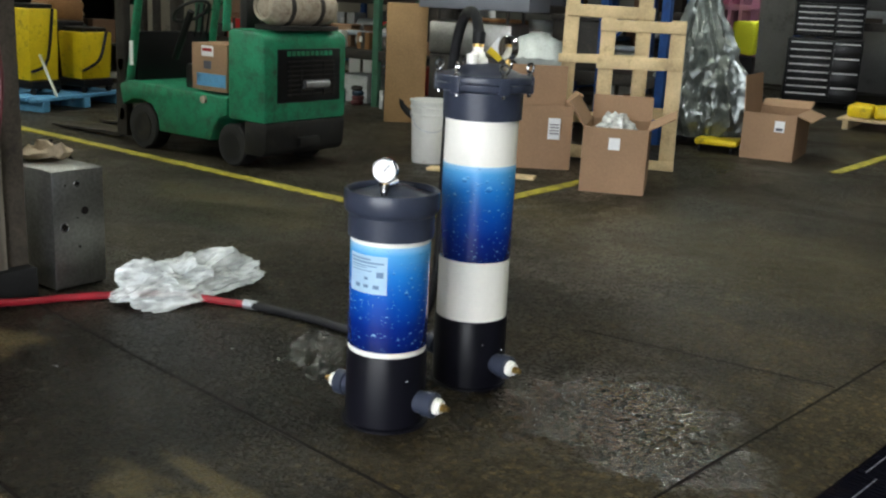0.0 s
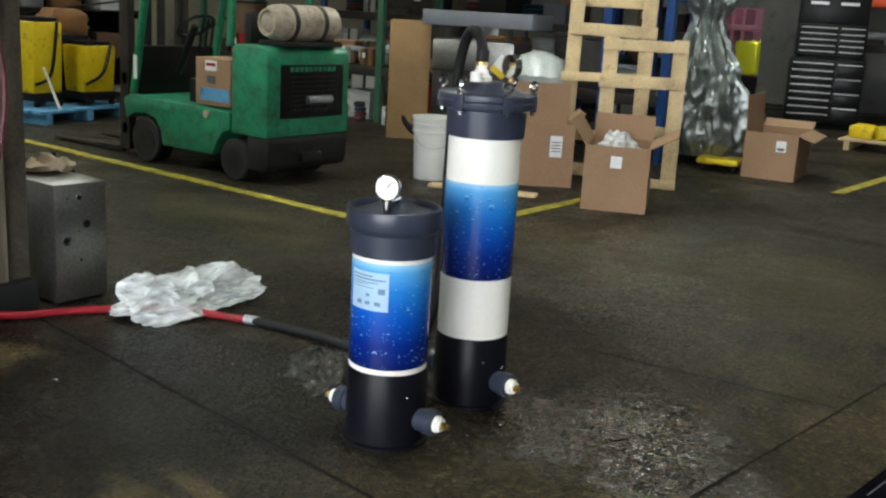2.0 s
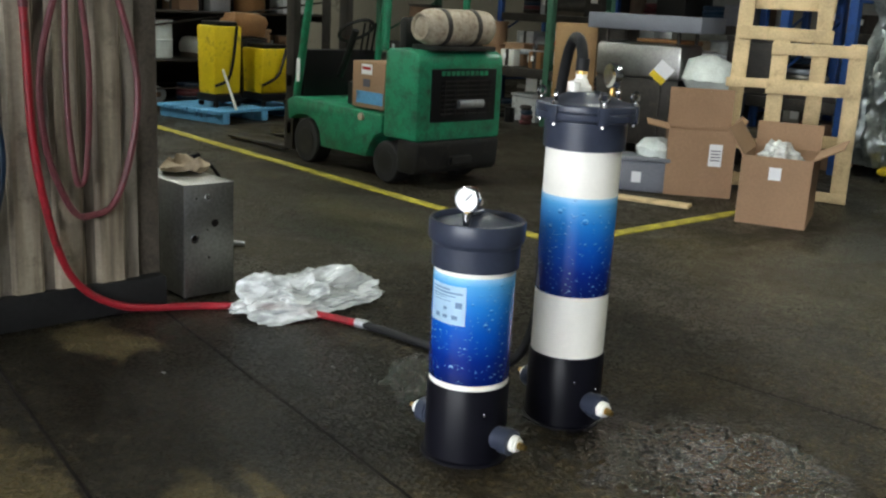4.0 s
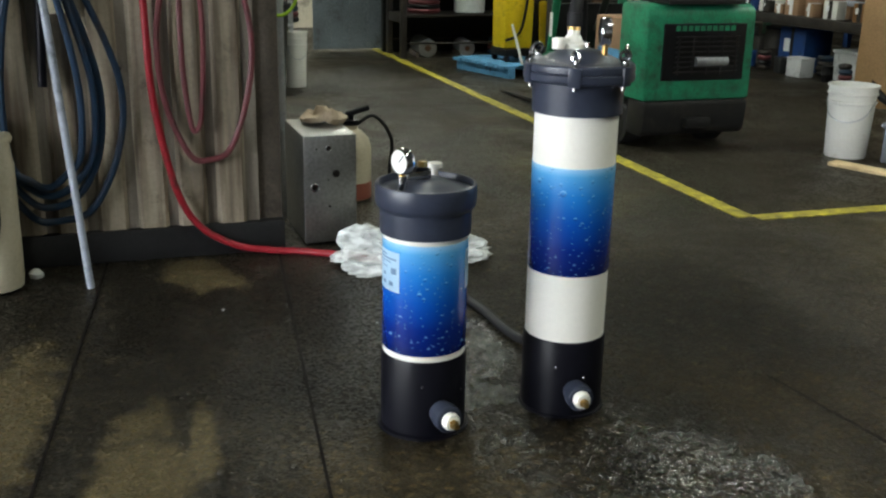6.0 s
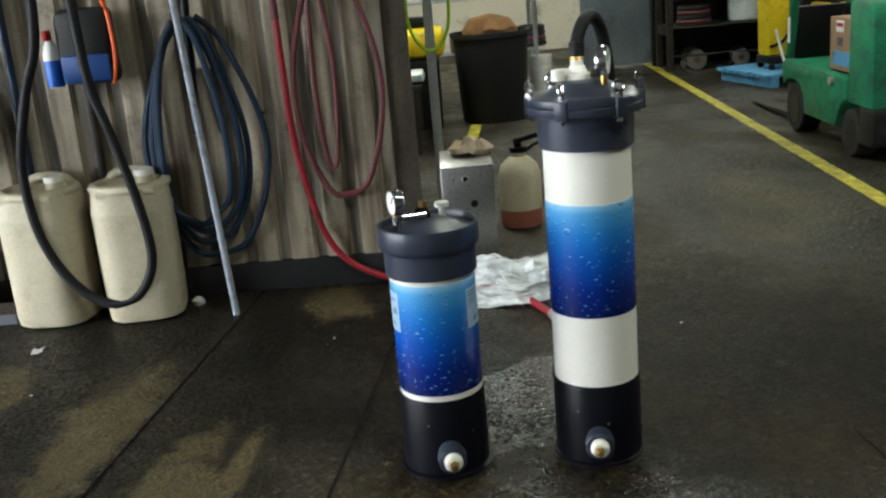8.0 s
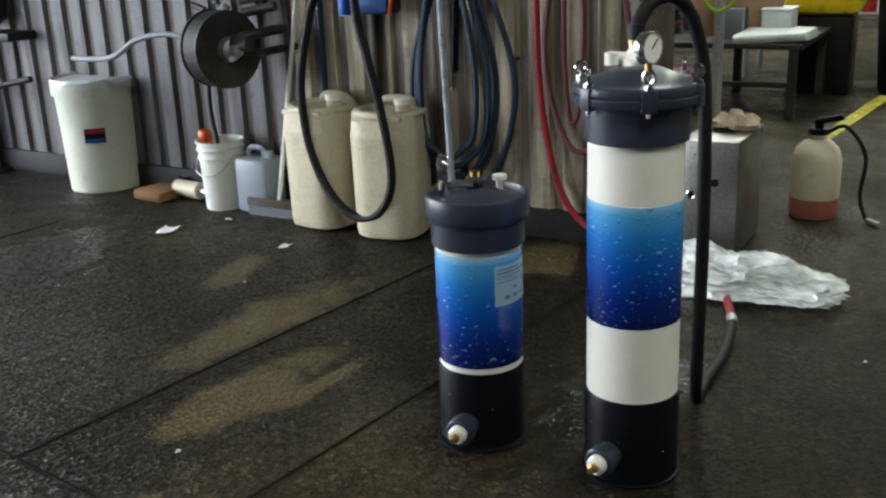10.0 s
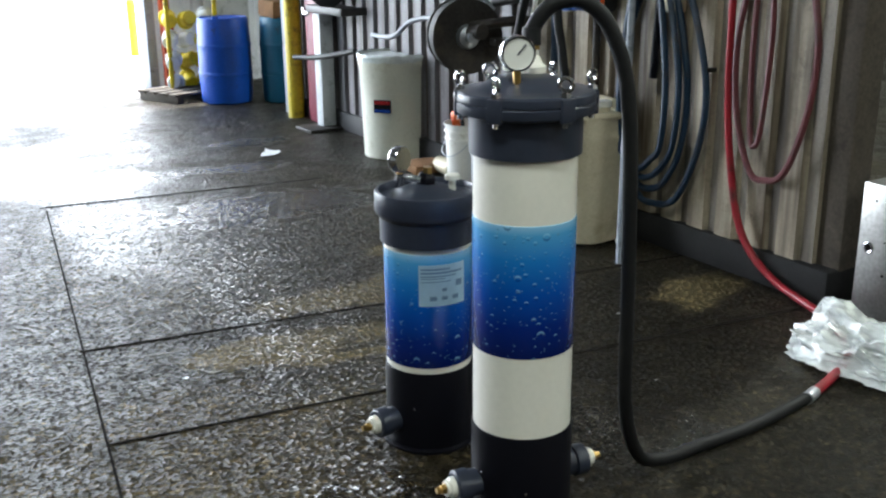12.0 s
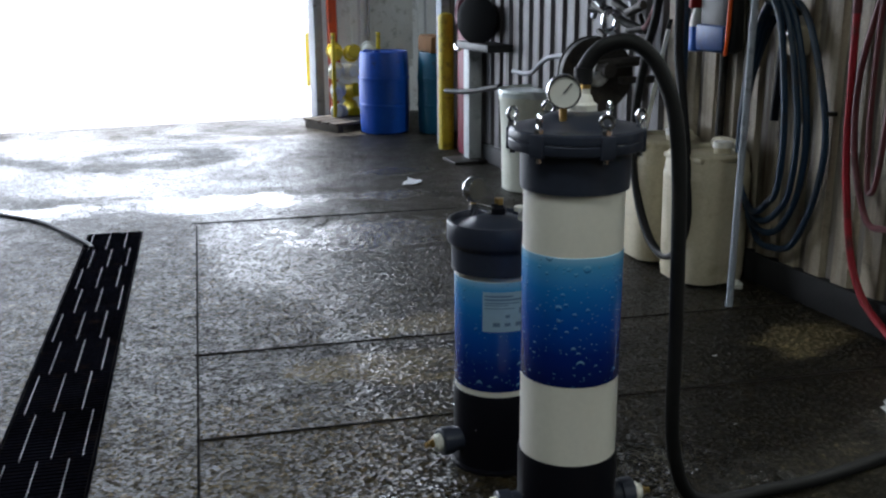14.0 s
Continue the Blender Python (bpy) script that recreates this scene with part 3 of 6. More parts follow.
def port(parent, turn, z):
    """A side port: grey socket, union nut, white bush and brass nozzle, pointing along turn (degrees)."""
    m = pose(0, 0, z, 0, 0, turn) @ Matrix.Translation((0.1, 0, 0)) @ Matrix.Rotation(radians(90), 4, "Y")
    p = part("port", lathe([(0.032, 0.0), (0.032, 0.035), (0.037, 0.037), (0.037, 0.066), (0.033, 0.069)], 26, m=m), pvc_grey, parent, "grey plastic side port")
    part("bush", lathe([(0.024, 0.069), (0.024, 0.08), (0.019, 0.084), (0.019, 0.09)], 6 * 3, m=m), pvc_white, p)
    part("nozzle", lathe([(0.012, 0.088), (0.012, 0.1), (0.008, 0.102), (0.008, 0.112)], 6, m=m), brass, p)


def eyebolt(parent, a, rr, z):
    """A clamp bolt in the flange with a ring on top."""
    x, y = rr * math.cos(a), rr * math.sin(a)
    b = part("eyebolt", rod((x, y, z - 0.06), (x, y, z + 0.012), 0.006, 10), chrome, parent, "chrome eyebolt")
    part("nut", rod((x, y, z), (x, y, z + 0.009), 0.011, 6), chrome, b)
    part("ring", ring((x, y, z + 0.025), 0.013, 0.0045, pose(0, 0, 0, 90, 0, math.degrees(a) + 50)), chrome, b)


def tall_filter():
    f = thing("filter_housing", "tall white and blue water filter housing standing on the floor", "filter", 0.009, 0.0015)
    part("base", lathe([(0.1145, 0), (0.1145, 0.219), (0.1125, 0.223)], 56), pvc_black, f, "black base sleeve")
    part("foot", lathe([(0.121, 0), (0.121, 0.006), (0.1145, 0.009)], 40), pvc_black, f)
    part("pipe", lathe([(0.1105, 0.15), (0.1105, 0.845)], 56), pvc_white, f, "white plastic pipe")
    part("printed_sleeve", lathe([(0.1108, 0.411), (0.1116, 0.412), (0.1116, 0.703), (0.1108, 0.704)], 64), wrap_material("tall_sleeve", 0.411, 0.704), f, "blue sleeve printed with water drops")
    part("collar", lathe([(0.111, 0.837), (0.119, 0.839), (0.12, 0.919), (0.126, 0.927)], 56), pvc_grey, f)
    part("flange", lathe([(0.126, 0.919), (0.143, 0.924), (0.145, 0.928), (0.145, 0.943), (0.142, 0.946)], 64), pvc_grey, f)
    part("lid", lathe([(0.144, 0.9475), (0.145, 0.953), (0.143, 0.964), (0.138, 0.968), (0.118, 0.969), (0.1, 0.975), (0.06, 0.994), (0.04, 0.999), (0.012, 1.0), (0.0001, 1.0)], 64), pvc_grey, f)
    for i in range(6):
        a = radians(-31 + 60 * i)
        m = pose(0, 0, 0, 0, 0, math.degrees(a))
        part("lug", box(bmesh.new(), 0.122, 0.149, -0.017, 0.017, 0.917, 0.966, bevel=0.004, m=m), pvc_grey, f)
        eyebolt(f, a, 0.136, 0.967)
    gauge(f, 0.053, 0.042, 1.047, 70, 0.036)
    part("hose_adapter", lathe([(0.032, 0.996), (0.032, 1.012), (0.024, 1.018), (0.02, 1.03), (0.016, 1.034), (0.016, 1.06)], 24, m=Matrix.Translation((-0.02, -0.012, 0))), pvc_white, f, "white threaded hose adapter")
    part("adapter_arm", rod((-0.02, -0.012, 1.013), (-0.005, -0.07, 1.017), 0.013, 16), pvc_white, f, "white plastic side arm")
    part("arm_cap", rod((-0.004, -0.062, 1.0), (-0.004, -0.062, 1.027), 0.017, 16), pvc_white, f)
    part("clamp", lathe([(0.0175, 1.046), (0.0175, 1.064)], 20, m=Matrix.Translation((-0.02, -0.012, 0))), brass, f)
    port(f, -7.4, 0.084)
    port(f, 172.6, 0.079)
    return f


def small_filter():
    f = thing("filter_housing", "short grey and blue water filter housing standing on the wet floor", "filter", 0.009, -0.414)
    part("base", lathe([(0.1145, 0), (0.1145, 0.214), (0.1125, 0.218)], 56), pvc_black, f, "black base sleeve")
    part("foot", lathe([(0.126, 0), (0.126, 0.007), (0.1145, 0.01)], 40), pvc_black, f)
    part("pipe", lathe([(0.1105, 0.15), (0.1105, 0.55)], 56), pvc_white, f, "white plastic pipe")
    part("printed_sleeve", lathe([(0.1108, 0.233), (0.1116, 0.234), (0.1116, 0.530), (0.1108, 0.531)], 64), wrap_material("short_sleeve", 0.23, 0.531), f, "blue sleeve printed with water drops")
    part("collar", lathe([(0.111, 0.543), (0.119, 0.545), (0.1195, 0.608)], 56), pvc_grey, f)
    part("ring_nut", lathe([(0.1195, 0.606), (0.129, 0.617), (0.131, 0.622), (0.131, 0.668), (0.129, 0.672), (0.122, 0.673), (0.12, 0.67), (0.119, 0.656)], 64), pvc_grey, f)
    part("lid", lathe([(0.119, 0.654), (0.1, 0.657), (0.07, 0.67), (0.045, 0.68), (0.02, 0.683), (0.0001, 0.683)], 56), pvc_grey, f)
    gauge(f, 0.035, -0.075, 0.736, -66, 0.034)
    part("gauge_base", rod((0.035, -0.075, 0.665), (0.035, -0.075, 0.70), 0.012, 12), chrome, f)
    part("gauge_elbow", rod((0.03, -0.06, 0.694), (0.012, 0.0, 0.694), 0.009, 12), chrome, f)
    part("outlet_nut", lathe([(0.026, 0.678), (0.026, 0.698), (0.02, 0.702), (0.016, 0.71)], 6, m=Matrix.Translation((-0.005, -0.012, 0))), pvc_black, f)
    part("brass_plug", rod((-0.008, -0.008, 0.70), (-0.008, -0.008, 0.724), 0.0125, 6), brass, f)
    part("air_valve", lathe([(0.009, 0.67), (0.009, 0.695), (0.019, 0.697), (0.019, 0.707), (0.017, 0.709)], 20, m=Matrix.Translation((-0.05, 0.04, 0))), pvc_white, f)
    port(f, 5.8, 0.077)
    port(f, 185.8, 0.071)
    for c0 in (-86.0, 80.0):
        lb = part("label", label_patch(c0, 64, 0.4, 0.506, 0.1124), label_mat, f, "pale blue printed label")
        for zz, a0, a1, h in ((0.495, -29, 8, 0.004), (0.486, -29, 27, 0.0045), (0.477, -29, 17, 0.003), (0.471, -29, 2, 0.002), (0.463, -29, 10, 0.002), (0.42, -18, -9, 0.011), (0.42, -3, 5, 0.009), (0.42, 12, 21, 0.011), (0.442, -2, 4, 0.008), (0.455, 17, 27, 0.016)):
            part("print_line", label_patch(c0 + (a0 + a1) / 2, (a1 - a0), zz - h / 2, zz + h / 2, 0.1128, 8), print_grey, lb)
    return f


def label_patch(mid, span, z0, z1, r, seg=14):
    bm = bmesh.new()
    rows = []
    for i in range(seg + 1):
        a = radians(mid - span / 2 + span * i / seg)
        rows.append([bm.verts.new((rr * math.cos(a), rr * math.sin(a), z)) for rr, z in ((r - 0.0008, z0), (r, z0), (r, z1), (r - 0.0008, z1))])
    for a, b in zip(rows, rows[1:]):
        for k in range(3):
            bm.faces.new((a[k], b[k], b[k + 1], a[k + 1]))
    return bm


label_mat = material("pale_label", (0.34, 0.5, 0.64), 0.4, grain=0.05)
print_grey = material("print_grey", (0.12, 0.2, 0.32), 0.5, grain=0.05)
tall_filter()
small_filter()

# ---- hoses ----
bh = thing("rubber_hose", "black rubber hose from the tall filter to the floor", "hose")
part("hose", tube([(-0.011, -0.01, 1.05), (-0.014, -0.008, 1.09), (-0.045, 0.015, 1.135), (-0.10, 0.05, 1.14), (-0.15, 0.08, 1.075), (-0.185, 0.1, 0.92), (-0.2, 0.105, 0.55), (-0.212, 0.1, 0.25), (-0.27, 0.085, 0.09), (-0.38, 0.06, 0.028), (-0.53, 0.045, 0.018), (-0.68, 0.045, 0.018), (-0.85, 0.025, 0.018), (-0.995, 0.0, 0.018)], 0.0165, 14), rubber, bh)
part("hose_cuff", rod((-0.011, -0.01, 1.055), (-0.011, -0.0095, 1.09), 0.0195, 16), rubber, bh)
section(0.966, rise=1.0)
rh = thing("air_hose", "red hose running along the floor from the wall", "hose")
part("hose", tube([(-1.03, 0.0, 0.016), (-1.2, -0.058, 0.016), (-1.346, -0.12, 0.016), (-1.48, -0.25, 0.016), (-1.6, -0.43, 0.016), (-1.65, -0.57, 0.02), (-1.672, -0.705, 0.045), (-1.677, -0.846, 0.128), (-1.677, -0.931, 0.267), (-1.677, -0.99, 0.512), (-1.677, -1.016, 0.724), (-1.677, -1.022, 0.95), (-1.677, -1.026, 1.15)], 0.0145, 12), red_hose, rh)
part("ferrule", rod((-1.005, 0.008, 0.018), (-1.06, -0.01, 0.018), 0.0185), galv, rh, "steel hose ferrule")
part("tail", tube([(-1.677, -1.026, 1.14), (-1.677, -1.026, 1.3), (-1.68, -1.0, 1.6), (-1.68, -1.0, 2.0)], 0.017, 10), maroon_hose, rh)


# ---- on and along the hose wall ----
section(0.966, rise=1.0)

def hanging_loop(name, y, w, z0, z1, r, mat, label, x=-1.675, turns=1, seed=0):
    rnd = random.Random(seed)
    t = thing(name, label, "hose")
    for k in range(turns):
        j = lambda s: rnd.uniform(-s, s)
        zz, ww, dx = z0 + 0.05 * k + j(0.02), w * (1 - 0.12 * k) + j(0.02), 0.024 * k
        q = y + j(0.03) * (turns > 1)
        part("turn", tube([(x + dx, q - 0.1 * ww, z1), (x + dx, q - 0.55 * ww + j(0.01), z1 - 0.12), (x + dx, q - ww / 1.02, (z0 * 0.45 + z1 * 0.55)), (x + dx, q - ww * 0.92, z0 + (z1 - z0) * 0.25), (x + dx, q - ww * 0.45, zz + 0.02), (x + dx, q, zz - 0.008), (x + dx, q + ww * 0.5, zz + 0.04),
              (x + dx, q + ww * 0.93, z0 + (z1 - z0) * 0.28), (x + dx, q + ww, (z0 * 0.45 + z1 * 0.55)), (x + dx, q + ww * 0.5 + j(0.01), z1 - 0.1), (x + dx, q + 0.12 * ww, z1 + 0.01)], r, 8, 6), mat, t)
    return t


hanging_loop("coiled_hose", -0.80, 0.18, 0.425, 1.35, 0.0125, maroon_hose, "maroon hose hanging in a long loop on the wall", seed=3)
hanging_loop("coiled_hose", -0.85, 0.058, 0.545, 1.35, 0.011, maroon_hose, "thin maroon hose hanging in a narrow loop", x=-1.66, seed=4)
hanging_loop("coiled_hose", -1.405, 0.245, 0.20, 1.17, 0.014, blue_hose, "dark blue hose coiled and hung on the wall", turns=4, seed=5)
solo("wall_hook", bx(-1.72, -1.62, -1.45, -1.37, 1.12, 1.15, bevel=0.005), dark_steel, "dark steel hook holding the blue hose", "hook")


# ---- things at the wall ----
def carboy(x, y, rz, label):
    c = thing("plastic_carboy", label, "carboy", x, y, 0, rz, group="carboys at the wall")
    prof = [(0.12, 0.0), (0.138, 0.012), (0.142, 0.05), (0.144, 0.25), (0.146, 0.45), (0.147, 0.462), (0.143, 0.472), (0.141, 0.5), (0.136, 0.55)]
    bm = lathe(prof, 36)
    for v in bm.verts:  # squarish plan
        a = math.atan2(v.co.y, v.co.x)
        f = 1 + 0.07 * math.cos(4 * a) * -1
        v.co.x, v.co.y = v.co.x * f, v.co.y * f
    part("body", bm, hdpe_old, c)
    part("front_shoulder", box(bmesh.new(), 0.05, 0.128, -0.1, 0.1, 0.525, 0.552, bevel=0.01), hdpe_old, c)
    part("grip_rim", ring((0, 0, 0.548), 0.122, 0.02, seg=28), hdpe_old, c)
    part("handle", tube([(-0.1, -0.09, 0.54), (-0.09, -0.05, 0.585), (-0.08, 0.05, 0.585), (-0.08, 0.1, 0.54)], 0.017, 10), hdpe_old, c)
    part("spout", rod((-0.02, 0.05, 0.53), (-0.02, 0.05, 0.578), 0.03, 18), hdpe_old, c)
    part("cap", rod((-0.02, 0.05, 0.578), (-0.02, 0.05, 0.602), 0.034, 18), hdpe, c)
    c.scale = (1.2, 1.2, 1.0)


carboy(-1.55, -1.70, 8, "tall yellowed plastic carboy standing against the siding wall")
carboy(-1.57, -2.09, -6, "stained yellowed plastic carboy with moulded handle by the broom")
hh = thing("hanging_hose", "thick black hose hanging in a loop from the roof", "hose")
part("hose", tube([(-1.40, -1.93, 4.0), (-1.40, -1.92, 2.2), (-1.40, -1.908, 1.265), (-1.40, -2.0, 0.95), (-1.40, -2.068, 0.689), (-1.40, -2.06, 0.45), (-1.40, -2.0, 0.27), (-1.40, -1.9, 0.14), (-1.40, -1.79, 0.092), (-1.40, -1.68, 0.13), (-1.40, -1.61, 0.27), (-1.40, -1.63, 0.5), (-1.40, -1.70, 0.8), (-1.40, -1.741, 0.963), (-1.40, -1.757, 1.256), (-1.40, -1.78, 2.2), (-1.40, -1.82, 4.0)], 0.02, 12, 6), rubber, hh)
for yy in (-1.93, -1.82):
    part("clamp", rod((-1.40, yy, 4.0), (-1.40, yy, 4.7), 0.022), galv, hh)


def pail(name, x, y, label, r=0.115, h=0.36, rz=0.0, lid=False):
    p = thing(name, label, "bucket", x, y, 0, rz)
    part("body", lathe([(r * 0.84, 0), (r * 0.86, 0.006), (r * 0.95, h * 0.74), (r, h * 0.75), (r * 1.01, h * 0.78), (r * 0.96, h * 0.79), (r * 0.97, h * 0.86), (r * 1.03, h * 0.87), (r * 1.03, h * 0.895), (r * 0.98, h * 0.905), (r * 1.0, h * 0.97), (r * 1.05, h * 0.975), (r * 1.05, h), (r * 0.99, h), (r * 0.97, h * 0.9), (r * 0.86, 0.02), (0.001, 0.02)], 36), hdpe, p)
    part("bail", tube([(0.2 * r, -r, h * 0.82), (0.9 * r, -0.7 * r, h * 0.6), (1.08 * r, 0, h * 0.52), (0.9 * r, 0.7 * r, h * 0.6), (0.2 * r, r, h * 0.82)], 0.003, 6), galv, p)
    return p


pl1 = pail("plastic_bucket", -1.60, -2.78, "white plastic bucket with an orange rag over its rim", 0.118, 0.345)
part("orange_rag", crumple(box(bmesh.new(), -0.03, 0.03, -0.125, -0.07, 0.3, 0.39, bevel=0.018), 0.012, 30), orange_plastic, pl1, "orange rag")
j = thing("plastic_jug", "grey translucent square plastic jug by the bucket", "jug", -1.62, -2.55)
part("body", bx(-0.085, 0.085, -0.1, 0.1, 0, 0.27, bevel=0.025), clear_jug, j)
part("handle", tube([(0, -0.06, 0.26), (0, -0.05, 0.31), (0, 0.03, 0.31), (0, 0.04, 0.26)], 0.013, 8), clear_jug, j)
part("cap", rod((0, 0.07, 0.26), (0, 0.07, 0.3), 0.022), clear_jug, j)

br = thing("push_broom", "push broom with a white handle leaning on the wall", "broom", -1.52, -2.42, 0)
part("head", bx(-0.05, 0.0, -0.15, 0.15, 0.045, 0.085, bevel=0.006), timber, br)
for k in range(24):
    part("bristle_tuft", bx(-0.045, -0.005, -0.145 + k * 0.0122, -0.136 + k * 0.0122, 0.0, 0.05), grey_plastic, br)
part("handle", rod((-0.025, 0.04, 0.07), (-0.17, 0.14, 1.03), 0.011), hdpe, br, "white painted handle")
part("tip", rod((-0.17, 0.14, 1.03), (-0.177, 0.145, 1.075), 0.011), rubber, br)

solo("conduit_pipe", rod((-1.415, -1.30, 0.0), (-1.60, -1.49, 2.5), 0.0145, 16), grey_paint, "long grey conduit leaning against the wall", "pipe")
solo("vacuum_wand", rod((-1.655, -1.412, 0.715), (-1.66, -1.37, 1.5), 0.0175, 14), pvc_black, "black straight wand hanging beside the blue hose", "wand")
lb = thing("wall_outlet", "small cream outlet box on the siding", "outlet", -1.69, -1.345, 1.03)
part("box", bx(-0.03, 0.035, -0.038, 0.038, -0.055, 0.055, bevel=0.008), hdpe_old, lb)
part("knob", rod((0.035, 0, 0.03), (0.05, 0, 0.03), 0.012), chrome, lb)
solo("nail", rod((-1.72, -1.13, 0.77), (-1.672, -1.13, 0.772), 0.009, 8), dark_steel, "dark bolt head in the siding", "bolt")
bt = thing("spray_bottle", "blue and white spray bottle hanging on the wall", "bottle", -1.63, -1.955, 0.95)
part("body", lathe([(0.03, 0), (0.034, 0.01), (0.034, 0.13), (0.026, 0.16), (0.014, 0.185)], 22), hdpe, bt)
part("liquid_band", lathe([(0.0345, 0.004), (0.0352, 0.01), (0.0352, 0.105), (0.0345, 0.108)], 22), blue_liquid, bt, "blue lower half")
part("trigger", box(bmesh.new(), -0.012, 0.045, -0.011, 0.011, 0.185, 0.225, bevel=0.006), red_paint, bt, "red trigger head")
bg = thing("tool_bag", "dark blue and black tool bag hung on the siding", "bag", -1.66, -1.81, 0.95)
part("body", crumple(bx(-0.04, 0.05, -0.12, 0.12, 0.0, 0.3, bevel=0.035), 0.012, 14, 3), seat_vinyl, bg)
part("pocket", crumple(bx(0.045, 0.07, -0.1, 0.1, 0.01, 0.12, bevel=0.012), 0.006, 18, 5), rack_blue, bg, "dark blue pocket")
part("strap", tube([(0.05, 0.1, 0.0), (0.06, 0.125, 0.1), (0.05, 0.12, 0.25), (0.0, 0.09, 0.32)], 0.009, 8), orange_plastic, bg, "orange strap")
for yy in (-2.17, -1.86):
    solo("pipe_on_wall", rod((-1.715, yy, 0.35 if yy > -2 else 0.5), (-1.715, yy, 4.4), 0.018, 12), blue_hose if yy < -2 else dark_steel, "dark vertical pipe fixed to the siding", "pipe")

hr = thing("hose_reel", "black disc hose reel on a wall bracket", "hose reel", -1.46, -2.58, 0.81)
mr = pose(0, 0, 0, 0, 90, 72)
for zz in (-0.075, 0.065):
    part("disc", lathe([(0.17, zz), (0.178, zz + 0.002), (0.178, zz + 0.012), (0.17, zz + 0.014), (0.15, zz + 0.009), (0.03, zz + 0.009)], 40, m=mr), dark_steel, hr)
part("drum", lathe([(0.168, -0.065), (0.174, -0.03), (0.174, 0.03), (0.168, 0.065)], 36, m=mr), rubber, hr)
part("hub", lathe([(0.06, 0.075), (0.05, 0.11), (0.025, 0.12), (0.025, 0.17)], 24, m=mr), galv, hr)
part("bracket", tube([(0.02, 0.1, 0.05), (0.0, 0.17, 0.06), (-0.12, 0.2, 0.07), (-0.24, 0.2, 0.07)], 0.024, 8), dark_steel, hr)
part("bracket_arm", bx(-0.28, -0.02, 0.2, 0.25, -0.03, 0.0, bevel=0.004), dark_steel, hr)
part("swivel", rod((0.02, 0.1, 0.02), (0.02, 0.2, 0.03), 0.036, 14), dark_steel, hr)
part("feed_pipe", tube([(0.0, -0.15, 0.02), (0.0, -0.32, 0.06), (0.0, -0.55, 0.03), (0.0, -0.75, -0.06), (-0.05, -1.1, -0.08)], 0.014, 8), grey_plastic, hr, "grey supply pipe")
part("hose_tail", tube([(-0.06, -0.14, -0.05), (-0.1, -0.2, -0.3), (-0.1, -0.16, -0.55), (-0.12, -0.12, -0.79)], 0.011, 8), rubber, hr, "thin black hose end")
va = thing("valve_manifold", "cluster of chrome valves and pipes on the siding", "valves", -1.64, -2.62, 1.03)
rv = random.Random(8)
for k in range(16):
    a = Vector((rv.uniform(-0.05, 0.05), rv.uniform(-0.35, 0.25), rv.uniform(-0.07, 0.14)))
    b = a + Vector((rv.uniform(-0.03, 0.05), rv.uniform(-0.22, 0.22), rv.uniform(-0.06, 0.06)))
    part("pipe", rod(a, b, rv.choice((0.012, 0.016, 0.022)), 12), rv.choice((galv, dark_steel, dark_steel, rubber)), va)
part("hose", tube([(0, 0.2, 0.0), (0.04, 0.32, 0.05), (0.02, 0.4, 0.25), (0, 0.45, 0.7)], 0.014, 8), maroon_hose, va)
part("elbow", ring((0.02, -0.1, 0.02), 0.05, 0.015, pose(0, 0, 0, 90, 0, 20)), chrome, va)

# low clutter between bucket and drum
cl = thing("grease_gun", "dirty grey canister lying by the wall", "canister", -1.66, -3.07, 0.0)
part("body", rod((0, -0.1, 0.05), (0.02, 0.08, 0.05), 0.045, 18), hdpe_old, cl)
part("nozzle", rod((0.02, 0.08, 0.05), (0.03, 0.14, 0.05), 0.02, 12), galv, cl)
solo("cardboard_scrap", crumple(bx(-1.72, -1.5, -3.35, -3.15, 0, 0.05, bevel=0.01), 0.015, 9), brown_bag, "dirty crumpled cardboard scrap by the drum", "scrap")
solo("rag", crumple(lathe([(0.001, 0.0), (0.07, 0.0), (0.08, 0.03), (0.04, 0.08), (0.001, 0.09)], 20), 0.02, 16, 4), seat_vinyl, "black rag heaped at the wall", "rag", -1.72, -3.2)

# big white drum
drum_plastic = material("cream_drum_plastic", (0.6, 0.61, 0.52), 0.5, grain=0.06, bump=0.05, dirt=0.2, dirt_color=(0.4, 0.38, 0.28))
dr = thing("plastic_drum", "large white plastic drum with a small dark label", "drum", -1.70, -3.76)
part("body", lathe([(0.195, 0), (0.203, 0.008), (0.212, 0.3), (0.222, 0.54), (0.228, 0.55), (0.228, 0.575), (0.222, 0.58), (0.229, 0.59), (0.229, 0.605), (0.22, 0.607), (0.216, 0.58), (0.195, 0.03), (0.001, 0.03)], 48), drum_plastic, dr)
part("grip", bx(0.02, 0.1, -0.26, -0.22, 0.5, 0.6, bevel=0.012), hdpe, dr)
m = pose(0, 0, 0, 0, 0, 40)
lbl = part("label", box(bmesh.new(), 0.216, 0.224, -0.055, 0.055, 0.285, 0.36, m=m), chest_black, dr, "black, red and blue label")
part("label_stripe", box(bmesh.new(), 0.2245, 0.2255, -0.05, 0.05, 0.335, 0.355, m=m), red_paint, lbl)
part("label_stripe", box(bmesh.new(), 0.2245, 0.2255, -0.05, 0.05, 0.29, 0.306, m=m), blue_plastic, lbl)
part("liner", crumple(lathe([(0.229, 0.57), (0.236, 0.6), (0.229, 0.615), (0.218, 0.6)], 40), 0.007, 22), film_plastic, dr, "crumpled white liner at the rim")

# column with reel, bollard, cabinet
st = thing("reel_stand", "white steel post carrying a dark hose reel", "stand", -1.72, -4.85)
